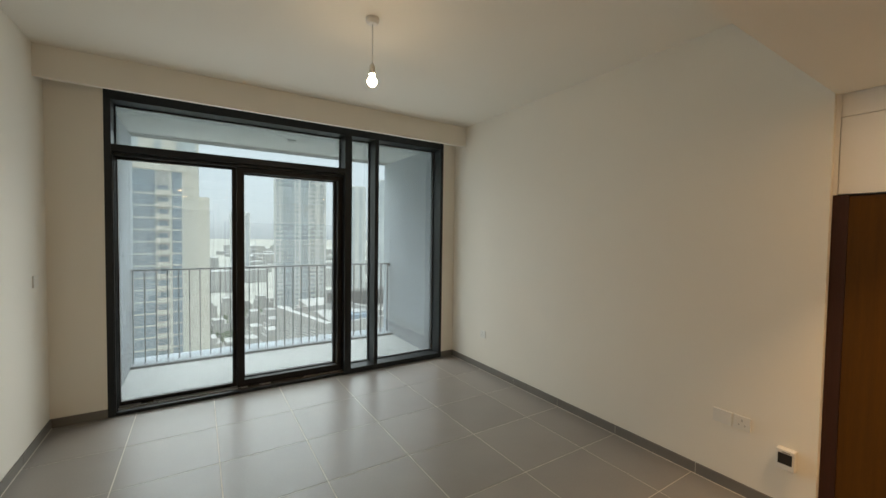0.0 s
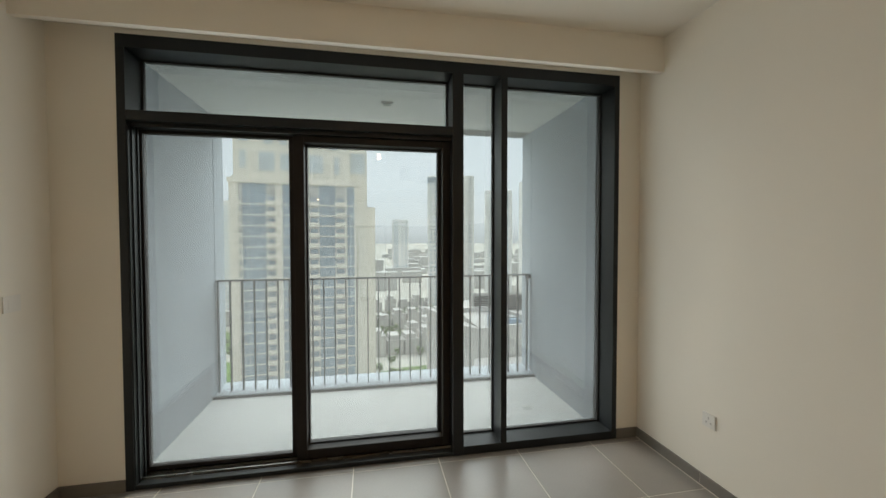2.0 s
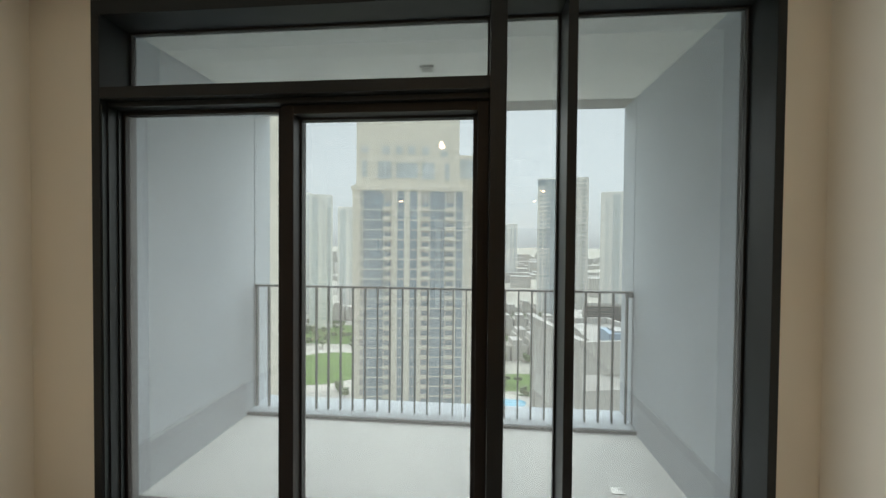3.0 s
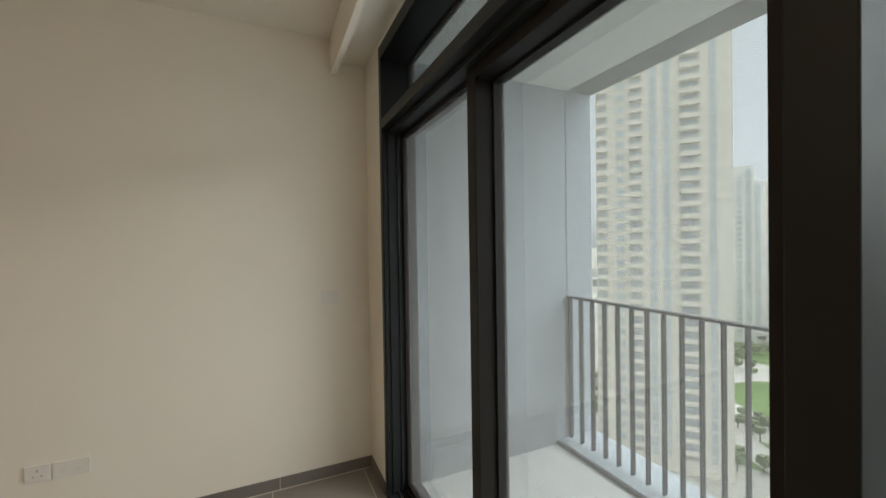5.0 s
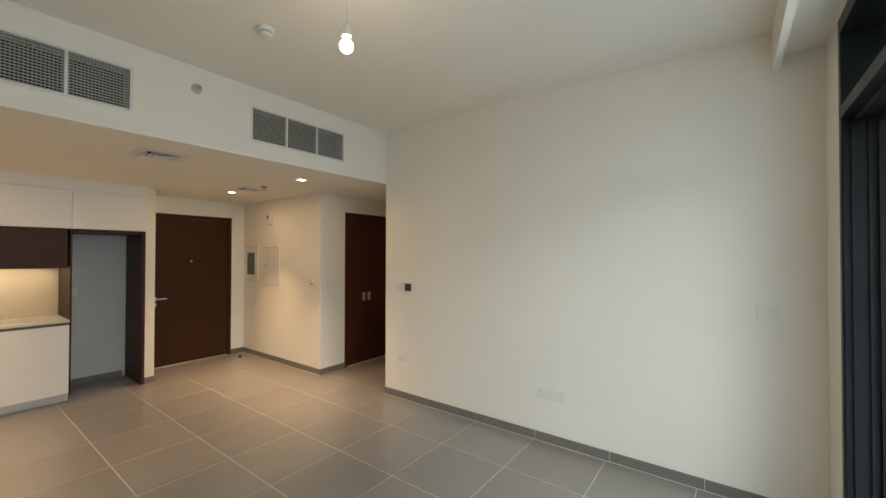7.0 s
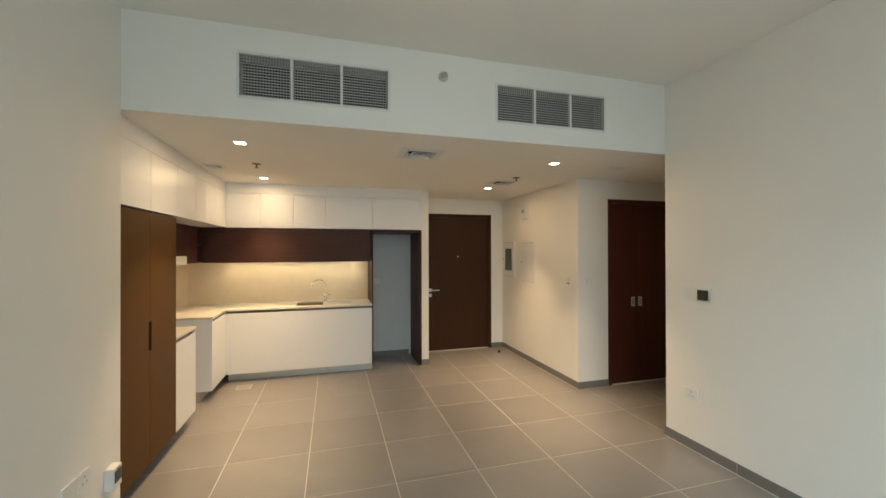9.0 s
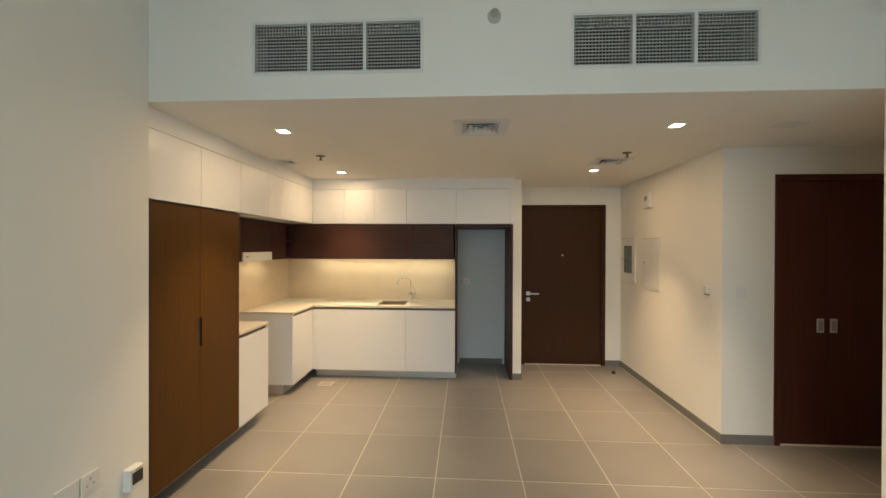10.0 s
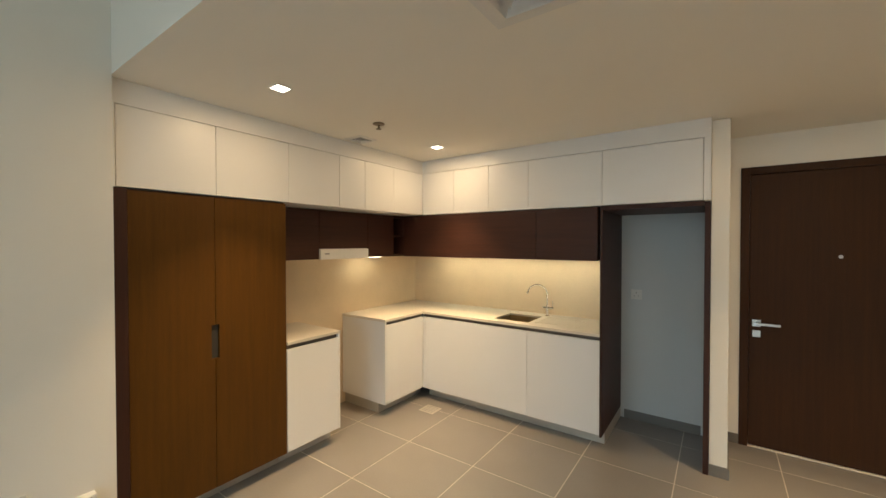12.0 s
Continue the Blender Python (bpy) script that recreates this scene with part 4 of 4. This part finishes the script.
# ---- grilles in the bulkhead ----
def grille(x0, x1, label):
    t = thing("air_grille", ((x0 + x1) / 2, L, VZ0), label, "air grille", "bulkhead grilles")
    part("backing", boxes((x0, x1, L - 0.149, L - 0.13, VZ0, VZ1)), DUCT, t)
    part("frame", boxes((x0 - 0.012, x0 + 0.004, L - 0.01, L + 0.004, VZ0 - 0.012, VZ1 + 0.012), (x1 - 0.004, x1 + 0.012, L - 0.01, L + 0.004, VZ0 - 0.012, VZ1 + 0.012), (x0 + 0.004, x1 - 0.004, L - 0.01, L + 0.004, VZ0 - 0.012, VZ0 + 0.003), (x0 + 0.004, x1 - 0.004, L - 0.01, L + 0.004, VZ1 - 0.003, VZ1 + 0.012)), VENTW, t)
    n, w = 3, (x1 - x0) / 3
    for i in range(1, n):
        part("divider", boxes((x0 + i * w - 0.008, x0 + i * w + 0.008, L - 0.03, L + 0.003, VZ0, VZ1)), VENTW, t)
    for i in range(n):
        a, b = x0 + i * w + 0.008, x0 + (i + 1) * w - 0.008
        bm = bmesh.new()
        for k in range(17):
            c = a + (b - a) * (k + 0.5) / 17
            box(bm, c - 0.002, c + 0.002, L - 0.024, L - 0.010, VZ0, VZ1)
        tagged(part("blade_grid", bm, BLADE, t), kind="stuff")
        for k in range(15):
            z = VZ0 + (VZ1 - VZ0) * (k + 0.5) / 15
            part("slat", boxes((a, b, L - 0.009, L - 0.002, z - 0.0022, z + 0.0022)), VENT, t)


grille(*VA, "grey metal supply air grille in three sections")
grille(*VB, "grey metal return air grille in three sections")

# ---- distance: ground, lawns, roads, buildings ----
GZ = -62.0
LAWN = mat("lawn", (0.12, 0.19, 0.06), 0.9, var=0.25, scale=0.05, fine=0.15, bscale=0.8, spec=0.0)
SAND = mat("park_ground", (0.42, 0.41, 0.37), 0.9, var=0.25, scale=0.02, fine=0.2, bscale=0.3, spec=0.0)
PATHM = mat("pale_paving", (0.50, 0.48, 0.45), 0.9, var=0.08, scale=0.1, fine=0.05, bscale=1.0, spec=0.0)
ROADM = mat("asphalt", (0.07, 0.07, 0.07), 0.9, var=0.1, scale=0.1, fine=0.05, bscale=1.0)
POOL = mat("pool_water", (0.05, 0.30, 0.45), 0.15, var=0.1, scale=0.2)
BEIGE = mat("tower_render", (0.80, 0.755, 0.67), 0.85, var=0.04, scale=0.08, fine=0.03, bscale=0.6)
# distance haze is put into the colours: paler tower render and glass
PALE = mat("tower_pale_haze", (0.84, 0.83, 0.80), 0.85, var=0.04, scale=0.08, fine=0.03, bscale=0.6)
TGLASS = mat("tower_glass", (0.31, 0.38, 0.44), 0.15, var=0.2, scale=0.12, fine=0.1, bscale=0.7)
HAZE_GLASS = mat("hazed_glass", (0.54, 0.59, 0.62), 0.4, var=0.15, scale=0.1, fine=0.05, bscale=0.7)
TDARK = mat("tower_recess", (0.52, 0.51, 0.49), 0.8, var=0.2, scale=0.3)
WHITE = mat("villa_white", (0.46, 0.45, 0.43), 0.85, var=0.05, scale=0.2, spec=0.0)
TOWN = mat("town_render", (0.47, 0.465, 0.45), 0.9, var=0.15, scale=0.03, fine=0.05, bscale=0.5, spec=0.0)
REDM = mat("awning_red", (0.45, 0.06, 0.05), 0.8, var=0.1, scale=0.5)
TREE = mat("tree_green", (0.11, 0.15, 0.06), 0.9, var=0.3, scale=0.5, fine=0.3, bscale=3)
LOUV = mat("louvre_metal", (0.62, 0.62, 0.60), 0.6, var=0.05, scale=0.5)

bm = bmesh.new()
n = 48
ring0 = [bm.verts.new((0, 0, GZ))]
rim = [bm.verts.new((4500 * math.cos(2 * math.pi * i / n), 4500 * math.sin(2 * math.pi * i / n), GZ)) for i in range(n)]
for i in range(n):
    bm.faces.new((ring0[0], rim[i], rim[(i + 1) % n]))
setting("ground", bm, SAND, "dusty park ground far below the balcony", "ground")


def blob(name, cx, cy, rx, ry, z, material, label, category, wob=0.0, rot=0.0, seed=0, n=40):
    rnd = random.Random(seed)
    ph = [rnd.uniform(0, 6.28) for _ in range(4)]
    bm = bmesh.new()
    top = []
    for i in range(n):
        a = 2 * math.pi * i / n
        k = 1 + wob * (math.sin(2 * a + ph[0]) + 0.6 * math.sin(3 * a + ph[1]) + 0.4 * math.sin(5 * a + ph[2]))
        u, v = rx * k * math.cos(a), ry * k * math.sin(a)
        top.append(bm.verts.new((cx + u * math.cos(rot) - v * math.sin(rot), cy + u * math.sin(rot) + v * math.cos(rot), GZ + z)))
    bm.faces.new(top)
    return setting(name, bm, material, label, category)


def ribbon(name, pts, width, z, material, label):
    bm = bmesh.new()
    prev = None
    for i, p in enumerate(pts):
        a, b = Vector(pts[max(0, i - 1)]), Vector(pts[min(len(pts) - 1, i + 1)])
        d = (b - a).normalized()
        nrm = Vector((-d.y, d.x))
        q = Vector(p)
        cur = (bm.verts.new((*(q + nrm * width / 2), GZ + z)), bm.verts.new((*(q - nrm * width / 2), GZ + z)))
        if prev:
            bm.faces.new((prev[0], prev[1], cur[1], cur[0]))
        prev = cur
    return setting(name, bm, material, label, "road")


def curve(p0, p1, p2, p3, n=24):
    out = []
    for i in range(n + 1):
        t = i / n
        out.append(tuple((1 - t) ** 3 * a + 3 * (1 - t) ** 2 * t * b + 3 * (1 - t) * t * t * c + t ** 3 * e for a, b, c, e in zip(p0, p1, p2, p3)))
    return out


blob("lawn", -78, 255, 75, 30, 0.05, LAWN, "wide green park lawn beyond the towers", "lawn", 0.08, 0.1, 3)
blob("lawn_ring", -74, 186, 33, 33, 0.1, PATHM, "pale paved ring round the lawn", "pavement", 0.02)
blob("lawn_round", -74, 186, 25, 25, 0.2, LAWN, "round bright green lawn in the park", "lawn", 0.01)
blob("lawn_near", -70, 128, 26, 10, 0.1, LAWN, "small green garden strip", "lawn", 0.08, 0.3, 5)
blob("lawn_right", 30, 150, 26, 16, 0.1, LAWN, "green garden beside the pool", "lawn", 0.12, 0.5, 7)
blob("lawn_pool", 16, 175, 22, 12, 0.05, LAWN, "green garden beside the pool", "lawn", 0.12, 0.2, 8)
blob("pool", 12, 150, 9, 6, 0.3, POOL, "bright blue swimming pool between the towers", "pool", 0.12, 0.4, 9)
blob("pool_deck", 13, 151, 14, 10, 0.15, PATHM, "pale deck round the pool", "pavement", 0.08, 0.4, 9)
ribbon("road", curve((-160, 230), (-90, 210), (-120, 150), (-40, 120)), 9, 0.3, PATHM, "curving pale park path")
ribbon("road_far", curve((-300, 330), (-100, 300), (60, 290), (300, 330)), 14, 0.3, ROADM, "asphalt road beyond the park")
ribbon("road_right", curve((20, 90), (60, 160), (40, 230), (140, 330)), 10, 0.3, ROADM, "asphalt road between gardens and villas")


def tower(name, cx, cy, yaw, w, dep, z1, floor_h, bays, material, label, crown=None, z0=GZ, side=True, pane=None):
    """A tower block. bays: from, to and kind (glass, balcony, windows) across its front; built about its own middle, front towards -y."""
    t = thing(name, (cx, cy, z0), label, "tower")
    pane = pane or (HAZE_GLASS if name in ("far_tower", "pale_tower") else TGLASS)
    t.rotation_euler = (0, 0, radians(yaw))
    ROOT[t.name] = Vector((0, 0, z0))
    body = part("wall", boxes((-w / 2, w / 2, 0, dep, z0, z1)), material, t)
    gl, slab, dark = bmesh.new(), bmesh.new(), bmesh.new()
    zc = crown[0] if crown else z1 - 1.5
    zs = [z0 + 6 + floor_h * i for i in range(int((zc - z0 - 6) / floor_h))]
    for a, b, kind in bays:
        if kind == "glass":
            g = part("window", boxes((a, b, -0.12, -0.02, z0 + 4, zc)), pane, t, "strip of blue-grey glazing")
            for z in zs:
                box(slab, a, b, -0.22, -0.12, z - 0.18, z + 0.18)
        elif kind == "balcony":
            part("recess", boxes((a, b, -0.06, -0.02, z0 + 4, zc)), TDARK, t)
            for z in zs:
                box(slab, a - 0.1, b + 0.1, -1.5, -0.06, z - 0.2, z + 0.15)
                box(slab, a - 0.1, b + 0.1, -1.5, -1.38, z + 0.15, z + 1.1)
                box(gl, a + 0.4, b - 0.4, -0.12, -0.061, z + 0.3, z + 2.5)
        else:
            for z in zs:
                box(dark, a, b, -0.10, -0.02, z + 0.5, z + 2.3)
                box(slab, a - 0.1, b + 0.1, -0.25, -0.02, z + 0.3, z + 0.5)
    if side:
        for u in (w / 2, -w / 2):
            for z in zs:
                for k in range(3):
                    y = dep * (k + 0.5) / 3
                    lo, hi = sorted((u, u + math.copysign(0.10, u)))
                    box(dark, lo, hi, y - dep * 0.09, y + dep * 0.09, z + 0.6, z + 2.3)
    for nm, b, m in (("glazing", gl, pane), ("floor_slabs", slab, material), ("windows", dark, pane)):
        if b.faces:
            tagged(part(nm, b, m, t), kind="stuff")
        else:
            b.free()
    part("roof", boxes((-w / 2 + 0.6, w / 2 - 0.6, 0.6, dep - 0.6, z1, z1 + 0.8)), material, t)
    return t


ubays = [(-15.6, -14.0, "glass"), (-16.8, -15.7, "balcony"), (-13.9, -8.7, "glass"), (-8.6, -5.9, "balcony"), (-3.9, -1.6, "glass"), (0.4, 2.9, "glass"), (4.2, 7.3, "balcony"), (7.4, 12.5, "glass"), (12.6, 15.8, "balcony"), (16.4, 18.8, "glass")]
ta = tower("beige_tower", -21.8, 131, 8, 38.8, 26, 20.5, 3.42, ubays, BEIGE, "beige residential tower with glass strips, balconies and stepped crown", crown=(19.0,))
part("crown", boxes((-18.2, 17.5, 0.8, 25, 21.3, 46.0), (17.5, 24.0, 6, 24, GZ, 33.0), (24.0, 27.5, 10, 24, GZ, 13.0), (-19.8, 19.8, -0.6, 26.5, 19.2, 20.6)), BEIGE, ta)
# crown windows take the paler glass, with haze in its colour
for a, b, z0, z1 in ((-10.8, -6.2, 23.2, 29.2), (-4.4, 2.9, 23.5, 28.8), (4.5, 8.8, 23.2, 29.0), (-16.3, -14.6, 23.8, 29.4), (12.4, 14.0, 23.0, 28.8), (-16.5, -14.2, 32.2, 34.2), (-9.3, -6.8, 31.8, 34.6), (-4.5, -2.4, 31.8, 34.6), (-0.4, 2.0, 31.8, 34.6), (4.5, 6.8, 31.6, 34.4), (11.0, 13.4, 31.2, 33.0)):
    part("window", boxes((a, b, 0.55, 0.79, z0, z1)), HAZE_GLASS, ta)
part("window", boxes((18.2, 23.2, 5.7, 5.99, 24.5, 31.5)), HAZE_GLASS, ta, "blue glazed corner of the crown")

# this tower's own glass is lightened for haze too
tb = tower("pale_tower", 2 + 330 * math.sin(radians(12)), 330 * math.cos(radians(12)), -12, 40, 30, 54, 3.5,
           [(-18, -16, "windows"), (-13, -4.5, "glass"), (-14.6, -13.2, "windows"), (-3.5, -1.5, "windows"), (0.5, 6, "glass"), (7.5, 11.5, "balcony"), (15, 18, "balcony")], PALE, "pale residential tower with dense window rows and dark roof band", pane=mat("tower_glass_haze", (0.42, 0.48, 0.53), 0.3, var=0.2, scale=0.12, fine=0.1, bscale=0.7))
part("roof_band", boxes((-20.05, 4, -0.1, 30, 48.5, 53.5)), TGLASS, tb, "dark louvred band under the roof")
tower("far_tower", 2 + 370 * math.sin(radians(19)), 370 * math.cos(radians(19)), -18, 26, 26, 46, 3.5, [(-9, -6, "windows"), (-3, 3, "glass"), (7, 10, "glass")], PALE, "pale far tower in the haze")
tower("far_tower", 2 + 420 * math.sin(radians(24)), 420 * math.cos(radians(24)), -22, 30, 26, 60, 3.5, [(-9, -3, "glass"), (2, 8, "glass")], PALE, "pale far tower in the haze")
tower("balcony_tower", 2 + 122 * math.sin(radians(-36)), 122 * math.cos(radians(-36)), 40, 33, 24, 66, 3.35,
      [(-16, -13.5, "balcony"), (-11, -9, "windows"), (-7.5, -4.5, "balcony"), (-2.5, -0.8, "glass"), (0.8, 2.4, "glass"), (4.8, 9.2, "balcony"), (11.5, 13, "glass")], BEIGE, "beige residential tower with stacked balconies", pane=HAZE_GLASS)
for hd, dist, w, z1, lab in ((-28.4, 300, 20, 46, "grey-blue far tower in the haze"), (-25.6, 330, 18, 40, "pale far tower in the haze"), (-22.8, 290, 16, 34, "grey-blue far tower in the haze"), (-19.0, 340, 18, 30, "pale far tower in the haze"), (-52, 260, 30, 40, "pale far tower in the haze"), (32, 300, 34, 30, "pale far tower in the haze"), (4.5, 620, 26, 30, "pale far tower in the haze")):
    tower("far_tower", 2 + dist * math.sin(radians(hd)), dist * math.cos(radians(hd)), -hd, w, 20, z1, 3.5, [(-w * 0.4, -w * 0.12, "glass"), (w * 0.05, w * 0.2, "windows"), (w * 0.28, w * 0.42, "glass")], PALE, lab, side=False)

# white terraced villas
rnd = random.Random(4)


def villa(x, y, yaw, w, dep, h):
    t = thing("villa", (x, y, GZ), "white flat-roofed terraced villa with dark windows", "house", "terraced villas")
    t.rotation_euler = (0, 0, radians(yaw))
    ROOT[t.name] = Vector((0, 0, GZ))
    part("wall", boxes((-w / 2, w / 2, 0, dep, GZ, GZ + h), (-w / 2 + 1, w / 2 - 2, 2, dep - 1, GZ + h, GZ + h + 3)), WHITE, t)
    for k in range(2):
        for z in (1.0, 4.6, 8.0):
            if z + 2.2 < h:
                part("window", boxes((-w / 2 + w * (0.2 + 0.42 * k), -w / 2 + w * (0.42 + 0.42 * k), -0.1, -0.02, GZ + z, GZ + z + 2.2)), TDARK, t)
    part("parapet", boxes((-w / 2 - 0.2, w / 2 + 0.2, -0.3, 0.3, GZ + h - 0.2, GZ + h + 0.9)), WHITE, t)


for row, (x0, y0, dx, dy, n) in enumerate(((6, 205, 9.5, 1.5, 9), (2, 262, 10, 1.0, 10), (30, 235, 9.5, 2.0, 8), (-120, 300, 11, -1, 7), (-40, 330, 12, 0, 12))):
    for i in range(n):
        villa(x0 + dx * i, y0 + dy * i + rnd.uniform(-1, 1), rnd.uniform(-4, 4) + 8, 8.6, 12, rnd.choice((7.5, 10.5, 10.5)))

# low buildings toward the horizon, and park trees, too many to count
bm = bmesh.new()
for i in range(420):
    x, y = rnd.uniform(-700, 900), rnd.uniform(380, 1500)
    w, d, h = rnd.uniform(12, 40), rnd.uniform(12, 40), rnd.choice((8, 10, 12, 16, 22))
    box(bm, x, x + w, y, y + d, GZ, GZ + h)
tagged(setting("far_town", bm, TOWN, "low pale town stretching to the hazy horizon", "town"), kind="stuff")
bm = bmesh.new()
for i in range(620):
    a = rnd.uniform(0, 1)
    x, y = rnd.uniform(-130, 110), rnd.uniform(105, 330)
    if (x + 74) ** 2 + (y - 186) ** 2 < 27 ** 2 or (-42 < x < 10 and 120 < y < 165) or (x - 12) ** 2 + (y - 150) ** 2 < 150:
        continue
    h = rnd.uniform(3, 6)
    rod(bm, (x, y, GZ), (x, y, GZ + h * 0.5), 0.2, 5)
    for k in range(5):
        c = Vector((x + rnd.uniform(-1.2, 1.2), y + rnd.uniform(-1.2, 1.2), GZ + h * 0.6 + rnd.uniform(-0.6, 1.2)))
        bmesh.ops.create_icosphere(bm, subdivisions=1, radius=rnd.uniform(0.7, 1.4), matrix=Matrix.Translation(c)) if i < 120 else box(bm, c.x - 0.9, c.x + 0.8, c.y - 0.8, c.y + 0.9, c.z - 0.7, c.z + 0.8)
tagged(setting("park_trees", bm, TREE, "scattered small park trees far below", "trees"), kind="stuff")
bm = bmesh.new()
for i in range(14):
    x, y = 24 + rnd.uniform(0, 26), 118 + rnd.uniform(0, 26)
    box(bm, x, x + 2.6, y, y + 2.6, GZ, GZ + 2.4)
tagged(setting("sunshades", bm, REDM, "red sunshades beside the pool garden", "sunshade"), kind="stuff")

# plant building with louvred screens, close by and lower
pb = thing("plant_building", (11, 42, GZ), "lower white building with louvred roof plant screens", "building")
part("wall", boxes((14.5, 40, 36.5, 60, GZ, -9.2)), WHITE, pb)
part("roof", boxes((14.3, 40.2, 36.3, 60.2, -9.2, -8.9)), WHITE, pb)
part("roof_screen", boxes((16.0, 30, 50, 50.4, -8.9, -6.6), (16.0, 30, 49.7, 50.0, -6.6, -6.2), bevel=0.02), WHITE, pb)
for i in range(7):
    part("louvre", boxes((16.2, 29.8, 49.85, 49.98, -8.7 + 0.3 * i, -8.52 + 0.3 * i)), HOLE, pb)
# the louvred box: its long side runs away from the flat
lb = thing("louvre_box", (11.1, 32, GZ - 0.7), "white framed plant enclosure with rows of dark louvres", "enclosure")
lb.rotation_euler = (0, 0, radians(13))
ROOT[lb.name] = Vector((0, 0, GZ))
part("wall", boxes((0.15, 9, 0, 11, GZ, -10.5)), WHITE, lb, "pale plant deck")
part("frame", boxes((-0.1, 0.15, -0.2, 0.5, GZ, -6.2), (-0.1, 0.15, 0.5, 11.2, -6.9, -6.2), (-0.1, 0.15, 10.6, 11.2, GZ, -6.9), (-0.1, 0.15, 5.4, 5.8, -15, -6.9), (0.15, 9.2, -0.2, 0.15, -9.0, -6.2), (0.15, 9.2, -0.2, 0.15, GZ, -10.4), (-0.3, 0.35, -0.4, 11.4, -6.3, -6.0)), WHITE, lb)
# near-black sheet puts the shade between the louvres into colour
part("backing", boxes((0.10, 0.149, 0.5, 10.6, -14.5, -6.9)), HOLE, lb, "dark sheet standing for the shaded gap behind the louvres")
part("beam", boxes((8.7, 9.0, 0.2, 11, -7.0, -6.4), (0.2, 8.7, 10.7, 11, -7.0, -6.4)), WHITE, lb)
for i in range(26):
    part("louvre", boxes((-0.02, 0.10, 0.5, 10.6, -14.3 + 0.285 * i, -14.16 + 0.285 * i)), LOUV, lb)
st = thing("roof_tank", (17, 38, -8.9), "pale blue roof plant unit", "plant unit")
part("housing", boxes((15.6, 19.5, 38.5, 41.5, -8.9, -7.6), bevel=0.05), mat("plant_blue", (0.25, 0.36, 0.48), 0.5, var=0.1, scale=0.5), st)
part("fan_guard", boxes((16.2, 18.8, 39.0, 41.0, -7.6, -7.45), bevel=0.02), GREYP, st)

# ---- floor tiles, one by one ----
P, TX, TY, J = 0.582, 3.46, -0.645, 0.0055
floor = bpy.data.objects["floor"]
AREAS = ((0, W, L, 0.0), (CE, KR, CW, L), (EX, KR, BACK, CW))
shared = {}


def tile(x0, x1, y0, y1):
    w, d = round(x1 - x0, 4), round(y1 - y0, 4)
    if w < 0.02 or d < 0.02:
        return
    if (w, d) not in shared:
        shared[w, d] = mesh_of("tile", boxes((0, w, 0, d, -0.0011, 0.0)), TILE)
    t = new("tile", shared[w, d])
    t.location = (x0, y0, 0)
    t.parent = floor


for ax0, ax1, ay0, ay1 in AREAS:
    for i in range(-12, 4):
        for j in range(-13, 3):
            x0, x1 = TX + P * i + J / 2, TX + P * (i + 1) - J / 2
            y0, y1 = TY + P * j + J / 2, TY + P * (j + 1) - J / 2
            x0, x1, y0, y1 = max(x0, ax0), min(x1, ax1), max(y0, ay0), min(y1, ay1)
            if x1 > x0 and y1 > y0:
                tile(x0, x1, y0, y1)
